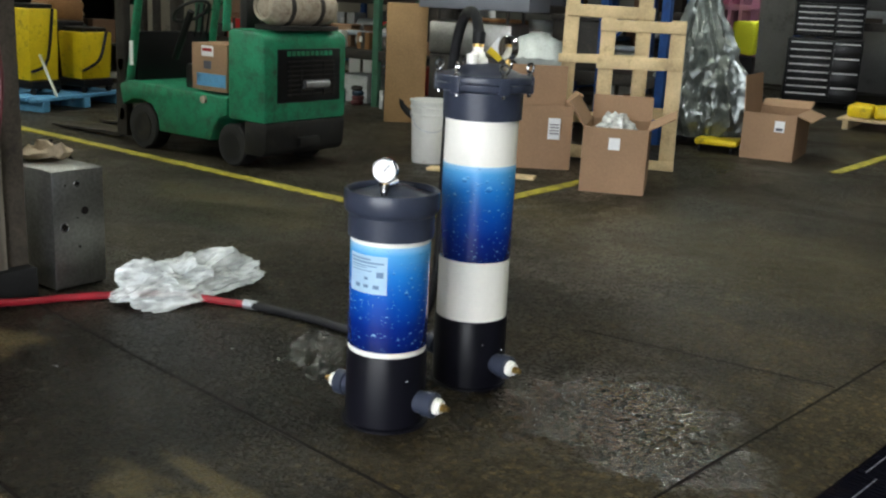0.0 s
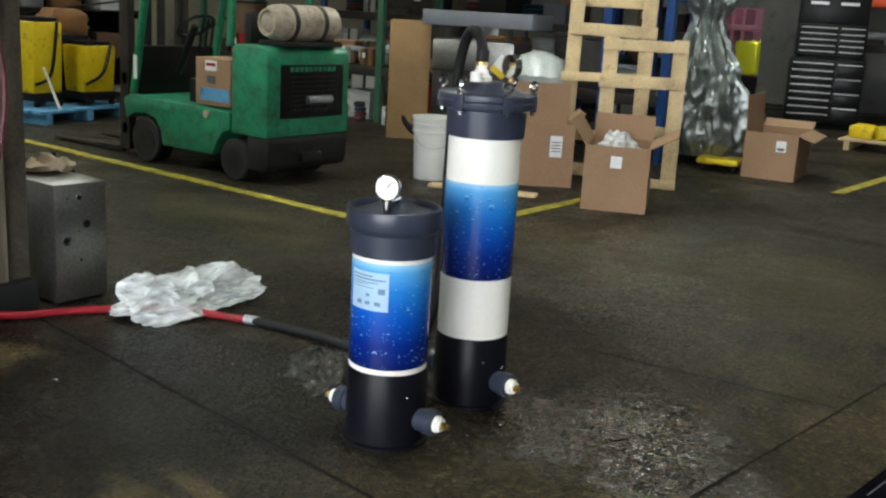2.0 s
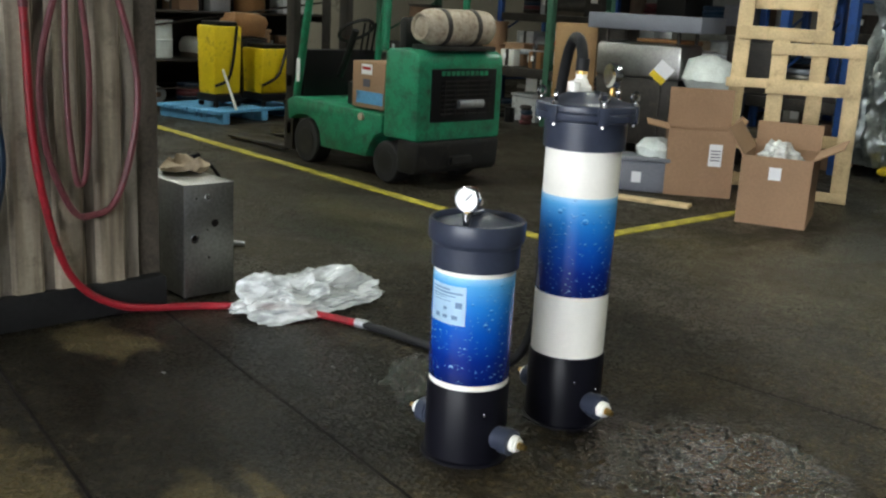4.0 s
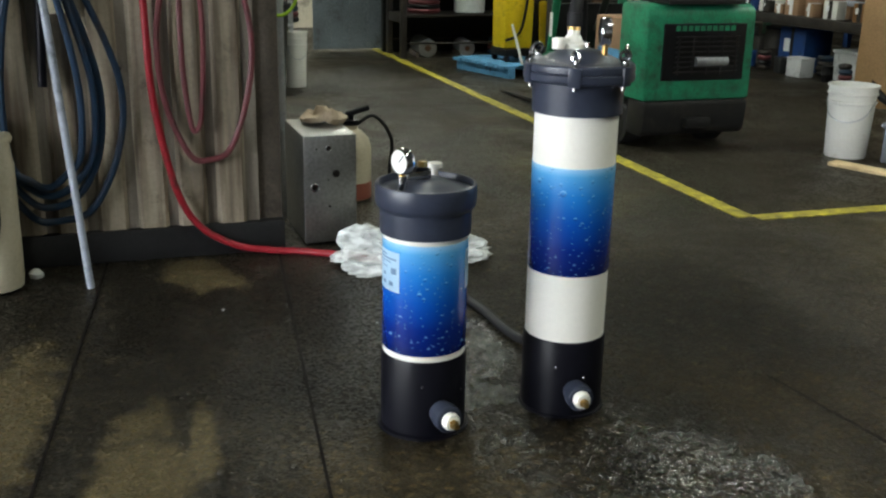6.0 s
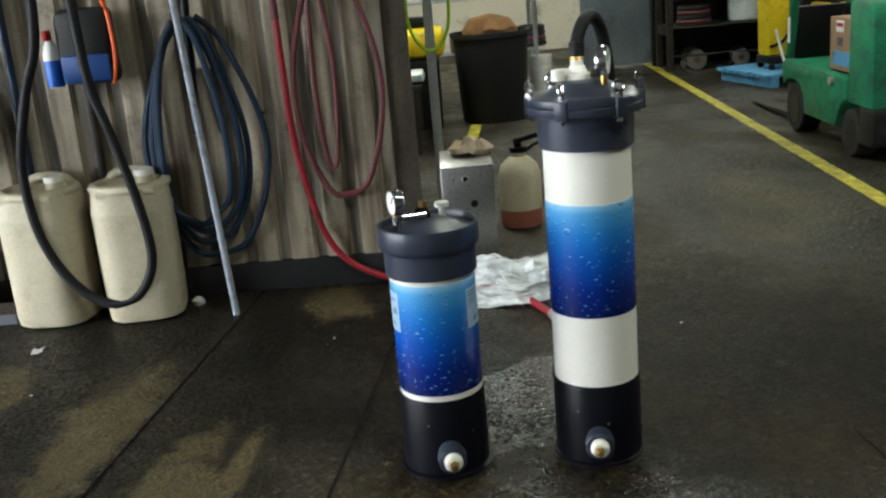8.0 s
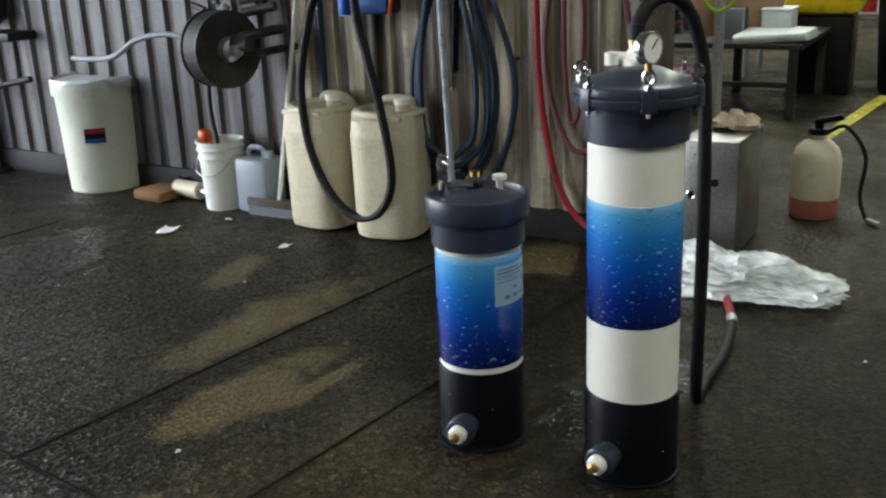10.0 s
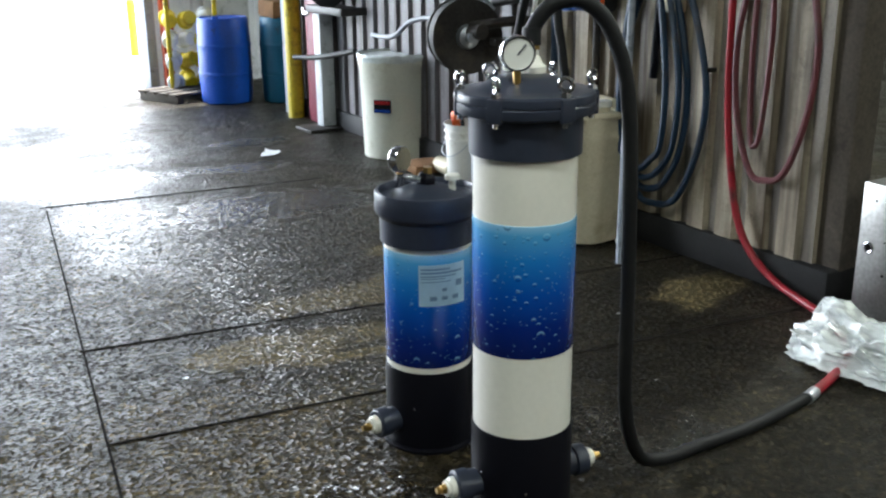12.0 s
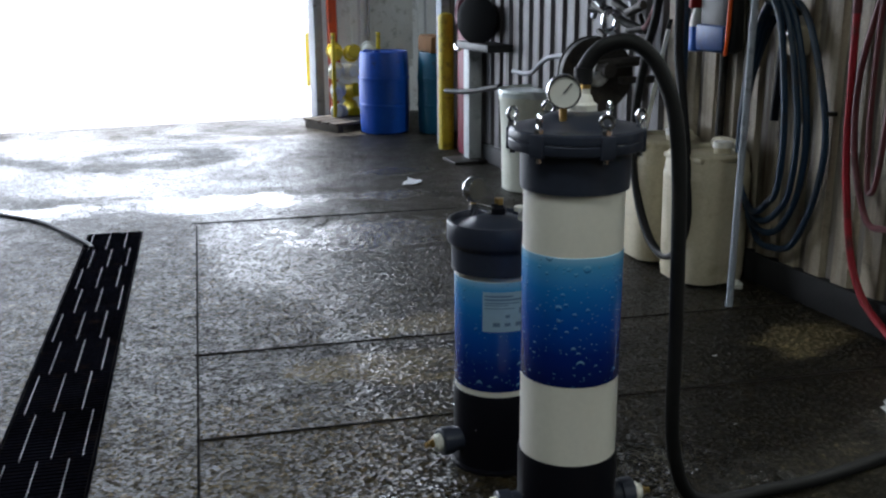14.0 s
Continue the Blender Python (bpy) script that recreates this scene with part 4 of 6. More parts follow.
part("post", bx(-0.05, 0.05, -0.055, 0.055, 0.0, 0.78, bevel=0.006), white_steel, st)
part("foot", bx(-0.16, 0.2, -0.1, 0.16, 0.0, 0.02, bevel=0.004), dark_steel, st)
part("reel_body", lathe([(0.12, -0.12), (0.16, -0.11), (0.16, -0.09), (0.11, -0.08), (0.11, 0.08), (0.16, 0.09), (0.16, 0.11), (0.12, 0.12)], 32, m=pose(0, 0.22, 0.99, 0, 90, 35)), chest_black, st, "black reel drum")
part("reel_frame", bx(-0.12, 0.12, -0.02, 0.55, 0.79, 0.84, bevel=0.01), black_paint, st)
part("red_coil", ring((0.0, -0.17, 1.05), 0.09, 0.035, pose(0, 0, 0, 0, 80, 0)), maroon_paint, st, "red hose coil")
part("crank", tube([(0.05, -0.2, 0.80), (0.06, -0.14, 0.77), (0.06, -0.05, 0.8)], 0.018, 8), chrome, st)
part("lever_bar", tube([(0.08, -0.35, 0.46), (0.08, 0.1, 0.5), (0.05, 0.6, 0.58)], 0.018, 8), rubber, st, "dark lever bar")
solo("bollard", lathe([(0.06, 0), (0.06, 0.97), (0.05, 1.0), (0.001, 1.012)], 28), yellow_paint, "yellow steel bollard with chipped paint", "bollard", -1.72, -5.4)
solo("steel_column", bx(-0.07, 0.07, -0.06, 0.06, 0, 4.7, bevel=0.006), grey_paint, "grey steel building column", "column", -1.80, -5.58, kind="structure")
cb = thing("tool_cabinet", "dark red metal cabinet standing at the wall by the column", "cabinet", -1.74, -5.05)
part("body", bx(-0.06, 0.0, -0.14, 0.14, 0.0, 1.25, bevel=0.008), maroon_paint, cb)
part("door", bx(0.001, 0.009, -0.13, 0.13, 0.04, 1.22, bevel=0.003), maroon_paint, cb)
part("door_handle", bx(0.009, 0.02, 0.08, 0.092, 0.6, 0.68, bevel=0.003), dark_steel, cb)

for x, y, mat, lab in ((-1.54, -6.44, blue_plastic, "bright blue plastic drum by the loading door"), (-2.0, -6.22, teal_plastic, "dark teal plastic drum with a brown lid")):
    b = thing("barrel", lab, "drum", x, y, group="drums by the door")
    part("body", lathe([(0.19, 0), (0.205, 0.01), (0.21, 0.05), (0.218, 0.22), (0.222, 0.225), (0.222, 0.245), (0.218, 0.25), (0.218, 0.44), (0.222, 0.445), (0.222, 0.465), (0.218, 0.47), (0.208, 0.655), (0.2, 0.67), (0.19, 0.672), (0.188, 0.665), (0.001, 0.66)], 44), mat, b)
    if mat is teal_plastic:
        part("lid", crumple(bx(-0.17, 0.17, -0.17, 0.17, 0.67, 0.8, bevel=0.02), 0.012, 9), brown_bag, b, "brown wrapped bundle on top")
    else:
        part("bung", rod((0.08, 0.05, 0.655), (0.08, 0.05, 0.68), 0.03), mat, b)
yb = thing("fitting_stack", "stack of yellow and white pipe fittings by the door", "fittings", -1.42, -7.0)
rv = random.Random(4)
for k in range(4):
    for q in range(3):
        z, x = 0.12 + k * 0.17, -0.14 + q * 0.15
        part("fitting", lathe([(0.05, -0.07), (0.06, -0.06), (0.06, 0.04), (0.075, 0.05), (0.075, 0.07)], 18, m=pose(x, rv.uniform(-0.05, 0.05), z, 90 + rv.uniform(-20, 20), 0, rv.uniform(-50, 50))), rv.choice((yellow_plastic, yellow_plastic, hdpe)), yb)
part("post", rod((-0.22, 0.08, 0), (-0.22, 0.08, 0.8), 0.02), yellow_plastic, yb)
part("post", rod((0.2, 0.08, 0), (0.2, 0.08, 0.8), 0.02), yellow_plastic, yb)
sk = thing("wooden_pallet", "broken wooden pallet lying by the door", "pallet", -1.30, -6.85, 0, 20)
for k in range(4):
    part("board", bx(-0.3, 0.3, -0.25 + k * 0.14, -0.15 + k * 0.14, 0.06, 0.08, bevel=0.003), timber, sk)
for k in range(2):
    part("stringer", bx(-0.28 + k * 0.5, -0.22 + k * 0.5, -0.25, 0.27, 0, 0.06, bevel=0.003), timber, sk)
# door surroundings
solo("door_jamb", bx(-1.24, -1.16, -7.62, -7.38, 0, 3.6, bevel=0.005), grey_paint, "grey steel jamb of the loading door", "door frame", kind="structure")
solo("steel_column", bx(-1.36, -1.28, -7.38, -7.3, 0, 4.6, bevel=0.005), orange_paint, "orange primed steel column", "column", kind="structure")
solo("bollard", lathe([(0.05, 0), (0.05, 0.62), (0.001, 0.65)], 24), yellow_paint, "short yellow bollard standing in the yard outside the door", "bollard", -1.848, -10.56, -0.015)
ex = thing("fire_extinguisher", "red fire extinguisher on the door column", "extinguisher", -1.32, -7.24, 0.42)
part("body", lathe([(0.04, 0), (0.045, 0.01), (0.045, 0.2), (0.015, 0.25)], 20), red_paint, ex)
part("valve", bx(-0.02, 0.02, -0.012, 0.012, 0.25, 0.29), chest_black, ex)
solo("notice_board", bx(-2.21, -1.77, -7.71, -7.62, 0.5, 1.06, bevel=0.004), white_steel, "plain white panel on the ribbed wall", "panel")

# ---- floor drain and bits on the floor ----
section()
dn = thing("floor_drain", "long trench drain with dark slotted iron grates", "drain", 0.85, -3.40, 0, -7.2, kind="structure")
part("trench", bx(-0.135, 0.135, 0, 5.2, -0.02, 0.002), joint_mat, dn)
for s in (-0.135, 0.13):
    part("edge_angle", bx(s, s + 0.006, 0, 5.2, -0.01, 0.005), grate_mat, dn)
rd = random.Random(2)
for k in range(16):
    y0 = 0.01 + k * 0.324
    g = part("grate", bx(-0.125, 0.125, y0, y0 + 0.01, 0.002, 0.008), grate_mat, dn)
    bm = bmesh.new()
    for q in range(15):
        yy = y0 + 0.013 + q * 0.0205
        box(bm, -0.125, 0.125, yy, yy + 0.013, 0.0015, 0.007)
    part("slat_bars", bm, grate_mat, g)
    shift = (-0.014 if k % 2 else 0.016) + rd.uniform(-0.006, 0.006)
    for s in (-0.085 + shift, -0.002 + shift, 0.081 + shift):
        part("rib", bx(s, s + 0.003, y0 + 0.008, y0 + 0.316, 0.002, 0.0085), grate_edge, g)
solo("power_cord", tube([(1.6, -4.3, 0.008), (1.4, -4.02, 0.008), (1.19, -3.73, 0.008), (0.995, -3.2, 0.012), (0.98, -3.1, 0.01)], 0.011, 8), rubber, "black cord lying across the floor", "cord")
section(0.966, rise=1.0)
for x, y, s, r in ((-1.16, -2.76, 0.09, 20), (-1.035, -4.21, 0.12, 60), (-1.17, -2.05, 0.05, 10), (-1.03, -0.85, 0.012, 0), (0.48, -1.14, 0.014, 30), (-0.7, -1.9, 0.012, 50), (-1.4, -2.6, 0.03, 70), (-0.35, -2.6, 0.012, 10), (-0.9, 0.45, 0.01, 0), (-0.75, -0.35, 0.008, 0)):
    bm = bmesh.new()
    bmesh.ops.create_grid(bm, x_segments=6, y_segments=4, size=1)
    bmesh.ops.scale(bm, vec=(s, s * 0.45, 1), verts=bm.verts)
    bmesh.ops.solidify(bm, geom=bm.faces[:], thickness=0.002)
    rt = random.Random(int(1000 * (x + 9)))
    for v in bm.verts:
        v.co.x *= 0.55 + 0.45 * math.sin(3 * math.atan2(v.co.y, v.co.x) + 9 * x)
        v.co.y *= 0.9 + rt.uniform(-0.25, 0.25)
    crumple(bm, s * 0.25, 2.2 / s * 0.6, x)
    lo = min(v.co.z for v in bm.verts)
    for v in bm.verts:
        v.co.z = (v.co.z - lo) * 0.35
    solo("paper_scrap", bm, paper, "small torn white scrap lying on the floor", "scrap", x, y, 0.001, r, group="scraps on the floor")
solo("chalk_lump", crumple(lathe([(0.001, 0), (0.025, 0), (0.028, 0.02), (0.012, 0.035), (0.001, 0.036)], 14), 0.006, 30), hdpe, "white lump lying at the kerb", "lump", -1.60, -1.5)

# ---- stainless box, plastic bag, sprayer ----
sb = thing("steel_box", "brushed stainless steel box with drilled holes", "box", -1.72, -0.285, 0, 0)
part("body", bx(-0.42, 0.0, -0.117, 0.117, 0.012, 0.475, bevel=0.006), steel, sb)
for x in (-0.38, -0.03):
    for y in (-0.1, 0.1):
        part("foot", rod((x, y, 0), (x, y, 0.014), 0.012, 10), rubber, sb)
for y, z, r in ((0.025, 0.31, 0.016), (-0.07, 0.255, 0.011), (-0.008, 0.42, 0.008), (-0.06, 0.418, 0.004), (-0.005, 0.17, 0.005), (-0.01, 0.285, 0.003)):
    hp = part("hole", rod((-0.004, y, z), (0.0025, y, z), r, 18), joint_mat, sb)
    if r in (0.011, 0.008):
        part("washer", ring((0.002, y, z), r * 1.45, r * 0.4, pose(0, 0, 0, 0, 90, 0)), chrome, hp)
solo("cloth_rag", crumple(lathe([(0.001, 0), (0.09, 0.0), (0.1, 0.02), (0.075, 0.05), (0.05, 0.03), (0.02, 0.06), (0.001, 0.05)], 36), 0.025, 17, 2), tan_cloth, "tan cloth rag crumpled on the steel box", "rag", -2.0, -0.25, 0.482)
solo("conduit_post", rod((0, 0, 0), (0, 0, 4.6), 0.022, 16), galv, "galvanised conduit post behind the steel box", "post", -2.22, -0.40)
solo("lime_hose", tube([(-2.2, -0.42, 2.2), (-2.2, -0.46, 1.5), (-2.18, -0.5, 1.1), (-2.19, -0.42, 0.93), (-2.2, -0.32, 1.0), (-2.2, -0.3, 1.3), (-2.22, -0.33, 2.2)], 0.008, 8), lime_hose, "lime green hose hanging on the conduit", "hose")
film = bpy.data.materials.new("clear_film")
film.use_nodes = True
fn, fl_ = film.node_tree.nodes, film.node_tree.links.new
fb = fn["Principled BSDF"]
fb.inputs["Base Color"].default_value, fb.inputs["Roughness"].default_value = (0.66, 0.69, 0.68, 1), 0.2
ft, fm, fz, fr = fn.new("ShaderNodeBsdfTransparent"), fn.new("ShaderNodeMixShader"), fn.new("ShaderNodeTexNoise"), fn.new("ShaderNodeMapRange")
fz.inputs["Scale"].default_value, fz.inputs["Detail"].default_value = 7, 5
fr.inputs[1].default_value, fr.inputs[2].default_value, fr.inputs[3].default_value, fr.inputs[4].default_value = 0.38, 0.62, 0.4, 0.9
fl_(fz.outputs[0], fr.inputs[0])
fl_(fr.outputs[0], fm.inputs[0])
fl_(ft.outputs[0], fm.inputs[1])
fl_(fb.outputs[0], fm.inputs[2])
fl_(fm.outputs[0], fn["Material Output"].inputs[0])


def plastic_heap(name, label, x, y, z, lx, ly, h, rz, seed, div=5):
    bm = bmesh.new()
    bmesh.ops.create_icosphere(bm, subdivisions=div, radius=1.0)
    for v in bm.verts:
        p = v.co.copy()
        lump = 0.84 + 0.5 * noise.noise(p * 1.4 + Vector((seed, 0, 0))) + 0.42 * (0.25 - abs(noise.noise(p * 2.4 + Vector((0, seed, 0))))) + 0.24 * (0.2 - abs(noise.noise(p * 5.2 + Vector((seed, seed, 0))))) + 0.1 * (0.2 - abs(noise.noise(p * 12 + Vector((seed, 0, seed)))))
        v.co = Vector((p.x * lx * lump, p.y * ly * (lump * 0.6 + 0.4), max(-0.2, p.z) * h * lump * (1 - 0.45 * max(0.0, p.y)) * (0.75 + 0.5 * noise.noise(Vector((p.y * 2.4, seed, p.x)))) + 0.2 * h))
    lo = min(v.co.z for v in bm.verts)
    for v in bm.verts:
        v.co.z = max(0.0, v.co.z - lo - 0.02 * h)
    return solo(name, bm, film, label, "plastic bag", x, y, z, rz)


plastic_heap("plastic_bag", "crumpled clear white plastic bag lying on the hose", -1.36, -0.02, 0, 0.16, 0.36, 0.17, -6, 3.0)
sp = thing("pump_sprayer", "white pump sprayer with reddish liquid and black pump", "sprayer", -2.5, 0.0)
part("tank", lathe([(0.095, 0), (0.108, 0.015), (0.108, 0.1), (0.11, 0.26), (0.095, 0.31), (0.06, 0.345), (0.04, 0.355), (0.04, 0.375)], 36), hdpe_old, sp)
part("liquid_line", lathe([(0.1085, 0.012), (0.1095, 0.02), (0.1095, 0.09), (0.1085, 0.095)], 36), material("reddish_liquid", (0.3, 0.1, 0.07), 0.4), sp, "reddish liquid in the bottom")
part("collar", rod((0, 0, 0.375), (0, 0, 0.4), 0.045, 20), pvc_black, sp)
part("plunger", rod((0, 0, 0.4), (0, 0, 0.43), 0.02, 14), pvc_black, sp)
part("pump_handle", tube([(0.02, -0.02, 0.43), (0.0, 0.04, 0.44), (0.0, 0.1, 0.455)], 0.014, 10), pvc_black, sp, "black handle")
part("spray_hose", tube([(0.03, 0.03, 0.38), (0.04, 0.12, 0.42), (0.04, 0.21, 0.3), (0.04, 0.2, 0.12), (0.06, 0.24, 0.02)], 0.009, 8), rubber, sp)
part("wand", rod((0.06, 0.24, 0.02), (0.1, 0.3, 0.015), 0.012), galv, sp)

# ---- forklift ----
section(1.035, 0.10, 0.08, 1.055)
fk = thing("forklift", "worn green forklift truck with a gas cylinder parked on the floor", "forklift")
part("counterweight", prism([(-3.38, 0.30), (-3.38, 0.84), (-3.35, 0.86), (-3.12, 0.86), (-3.06, 0.84), (-3.045, 0.79), (-3.045, 0.30)], 1.87, 2.62, bevel=0.022), green_paint, fk)
part("lower_counterweight", prism([(-3.24, 0.09), (-3.24, 0.305), (-3.05, 0.305), (-3.035, 0.28), (-3.05, 0.12), (-3.08, 0.09)], 1.88, 2.61, bevel=0.018), black_paint, fk, "black lower counterweight")
part("side_body", prism([(-4.47, 0.28), (-4.50, 0.42), (-4.42, 0.455), (-3.39, 0.43), (-3.39, 0.32), (-3.47, 0.29), (-3.53, 0.2), (-3.56, 0.14), (-4.07, 0.14), (-4.09, 0.24), (-4.15, 0.31), (-4.25, 0.335), (-4.36, 0.33), (-4.43, 0.3)], 1.87, 2.62, bevel=0.014), green_paint, fk)
gr = part("rear_grille", prism([(-3.06, 0.42), (-3.06, 0.75), (-3.035, 0.75), (-3.035, 0.42)], 1.98, 2.55, bevel=0.008), chest_black, fk, "black rear grille panel")
for k in range(8):
    part("grille_bar", bx(-3.037, -3.026, 2.06, 2.50, 0.465 + k * 0.029, 0.474 + k * 0.029), black_paint, gr)
for k in range(5):
    part("grille_post", bx(-3.036, -3.024, 2.08 + k * 0.1, 2.088 + k * 0.1, 0.455, 0.68), black_paint, gr)
part("muffler", rod((-3.03, 2.2, 0.53), (-3.03, 2.42, 0.53), 0.028, 16), galv, gr, "dull steel muffler behind the bars")
for k in range(10):
    part("name_bar", bx(-3.035, -3.031, 2.055 + k * 0.042, 2.085 + k * 0.042, 0.708, 0.738), green_paint, gr)
part("tow_pin", bx(-3.05, -3.01, 2.16, 2.34, 0.14, 0.2, bevel=0.01), black_paint, fk)
part("hood", bx(-3.95, -3.5, 2.0, 2.5, 0.43, 0.6, bevel=0.02), chest_black, fk)
st_ = part("seat", bx(-3.82, -3.45, 2.05, 2.45, 0.6, 0.68, bevel=0.03), seat_vinyl, fk)
part("seat_back", bx(-3.5, -3.42, 2.07, 2.43, 0.68, 1.05, bevel=0.03), seat_vinyl, st_)
for y in (1.90, 2.59):
    part("rear_pillar", rod((-3.42, y, 0.84), (-3.36, y, 1.95), 0.026, 12), green_paint, fk)
    part("front_pillar", rod((-4.42, y, 0.42), (-4.1, y, 1.95), 0.028, 12), green_paint, fk)
    part("roof_rail", rod((-4.15, y, 1.94), (-3.3, y, 1.94), 0.03, 12), green_paint, fk)
for k in range(6):
    part("roof_bar", rod((-4.1 + k * 0.15, 1.9, 1.95), (-4.1 + k * 0.15, 2.59, 1.95), 0.014, 8), green_paint, fk)
part("front_panel", bx(-4.44, -4.36, 1.92, 2.57, 0.42, 0.78, bevel=0.015), chest_black, fk)
part("label_plate", bx(-4.37, -4.335, 1.866, 1.872, 0.56, 0.72), paper, fk, "small white sticker")
part("steering_wheel", ring((-4.12, 2.2, 0.93), 0.13, 0.012, pose(0, 0, 0, 0, -35, 0)), seat_vinyl, fk)
part("steering_column", rod((-4.3, 2.2, 0.6), (-4.12, 2.2, 0.93), 0.025), seat_vinyl, fk)
for k in range(3):
    part("lever", rod((-4.25, 2.34 + k * 0.05, 0.75), (-4.2, 2.34 + k * 0.05, 0.98), 0.008), chest_black, fk)
part("step_light", rod((-3.6, 1.85, 0.4), (-3.6, 1.875, 0.4), 0.025), tank_paint, fk)
for x, r in ((-3.36, 0.135), (-4.27, 0.155)):
    for y0 in (1.885, 2.475):
        wm = Matrix.Translation((x, y0, r)) @ Matrix.Rotation(radians(-90), 4, "X")
        wh = part("wheel", lathe([(r * 0.93, 0.0), (r, 0.012), (r, 0.118), (r * 0.93, 0.13)], 34, m=wm), tyre_mat, fk)
        part("rim", lathe([(r * 0.62, -0.004), (r * 0.55, 0.012), (r * 0.2, 0.02), (r * 0.2, -0.002), (0.001, -0.002)], 26, m=wm), black_paint, wh)
tk = part("gas_cylinder", lathe([(0.001, -0.315), (0.04, -0.312), (0.085, -0.29), (0.107, -0.255), (0.112, -0.22), (0.112, 0.2), (0.105, 0.25), (0.08, 0.28), (0.04, 0.3), (0.001, 0.302)], 36, m=pose(-3.13, 2.25, 1.0, -90, 0, 0)), tank_paint, fk, "dirty cream gas cylinder")
for y in (2.1, 2.36):
    part("strap", lathe([(0.1125, -0.02), (0.117, -0.015), (0.117, 0.015), (0.1125, 0.02)], 30, m=pose(-3.13, y, 1.0, -90, 0, 0)), dark_steel, tk)
part("end_ring", ring((-3.13, 1.945, 1.0), 0.075, 0.012, pose(0, 0, 0, 90, 0, 0)), tank_paint, tk)
part("cradle", bx(-3.25, -3.01, 1.98, 2.5, 0.86, 0.89, bevel=0.005), black_paint, fk)
for y in (1.98, 2.46):
    part("mast_rail", bx(-4.68, -4.58, y, y + 0.06, 0.04, 2.0, bevel=0.005), dark_steel, fk)
for z in (0.15, 0.5, 1.2):
    part("mast_cross", bx(-4.66, -4.6, 1.98, 2.52, z, z + 0.08), dark_steel, fk)
part("lift_cylinder", rod((-4.56, 2.25, 0.1), (-4.56, 2.25, 1.6), 0.03), dark_steel, fk)
for y in (2.0, 2.42):
    part("fork", prism([(-4.72, 0.02), (-4.72, 0.4), (-4.69, 0.4), (-4.69, 0.02)], y, y + 0.08), dark_steel, fk)
    part("fork_blade", prism([(-4.7, 0.02), (-5.55, 0.015), (-5.55, 0.022), (-4.7, 0.05)], y, y + 0.08), dark_steel, fk)
fb_ = thing("parcel", "small brown box with white and teal stickers on the forklift", "box", -3.61, 2.06, 0.45)
part("body", bx(-0.17, 0.17, -0.14, 0.2, 0.0, 0.30, bevel=0.005), card, fb_)
part("sticker", bx(-0.07, 0.04, -0.144, -0.139, 0.22, 0.285), paper, fb_, "white sticker with red print")
part("sticker_print", bx(-0.06, 0.03, -0.1455, -0.1438, 0.25, 0.27), red_paint, fb_)
part("teal_tape", bx(-0.12, 0.16, -0.144, -0.139, 0.03, 0.11), pallet_blue, fb_, "teal tape")
part("dark_print", bx(-0.05, 0.02, -0.144, -0.139, 0.14, 0.19), ink, fb_)


# ---- cartons, pallets and bucket in the marked bay ----
section(1.08, 0.0, 0.22)

def carton(name, label, x, y, rz, w, d, h, flaps, t=0.008):
    """An open cardboard box; x runs along its front. flaps: (side, length, angle out from upright)."""
    c = thing(name, label, "carton", x, y, 0, rz, group="open cartons")
    for nm, a in (("front", (-w / 2, w / 2, -d / 2, -d / 2 + t)), ("back", (-w / 2, w / 2, d / 2 - t, d / 2)), ("side", (-w / 2, -w / 2 + t, -d / 2 + t, d / 2 - t)), ("side", (w / 2 - t, w / 2, -d / 2 + t, d / 2 - t))):
        part(nm + "_panel", bx(*a, 0, h), card, c)
    part("bottom", bx(-w / 2 + t, w / 2 - t, -d / 2 + t, d / 2 - t, 0.001, 0.012), card_in, c)
    for side, L, ang in flaps:
        if side in "fb":
            s = -1 if side == "f" else 1
            m = pose(0, s * (d / 2 - t / 2), h, -s * ang, 0, 0)
            part("flap", box(bmesh.new(), -w / 2 + 0.004, w / 2 - 0.004, -t / 2, t / 2, 0, L, m=m), card, c)
        else:
            s = -1 if side == "l" else 1
            m = pose(s * (w / 2 - t / 2), 0, h, 0, s * ang, 0)
            part("flap", box(bmesh.new(), -t / 2, t / 2, -d / 2 + 0.004, d / 2 - 0.004, 0, L, m=m), card, c)
    return c


cB = carton("carton", "open brown carton with clear plastic inside and small tag", -1.175, 3.02, 23, 0.38, 0.5, 0.385, [("b", 0.15, 10), ("l", 0.17, 35), ("r", 0.17, 62), ("f", 0.05, -170)])
part("tag", box(bmesh.new(), -0.035, 0.03, -0.256, -0.251, 0.26, 0.33), paper, cB, "small taped paper tag")
plastic_heap("plastic_liner", "clear plastic bag bulging out of the open carton", -1.18, 3.03, 0.30, 0.15, 0.19, 0.15, 10, 6.0, 4)
cA = carton("carton", "tall brown carton with a white shipping label", -1.93, 3.32, 38, 0.42, 0.34, 0.42, [("b", 0.24, 2), ("l", 0.14, 80), ("r", 0.1, 40)])
lb2 = part("shipping_label", bx(0.05, 0.13, -0.175, -0.17, 0.2, 0.34), paper, cA, "white shipping label")
for k in range(4):
    part("label_line", bx(0.06, 0.12, -0.1765, -0.1748, 0.235 + k * 0.02, 0.242 + k * 0.02), ink, lb2)
section(1.105, -0.02, 0.34)
cC = carton("carton", "wide brown carton with one flap standing up", -0.92, 5.05, 8, 0.38, 0.6, 0.34, [("l", 0.26, 4), ("b", 0.14, 70), ("r", 0.12, 110)])
lb3 = part("shipping_label", bx(0.04, 0.11, -0.305, -0.3, 0.21, 0.29), paper, cC, "white and blue label")
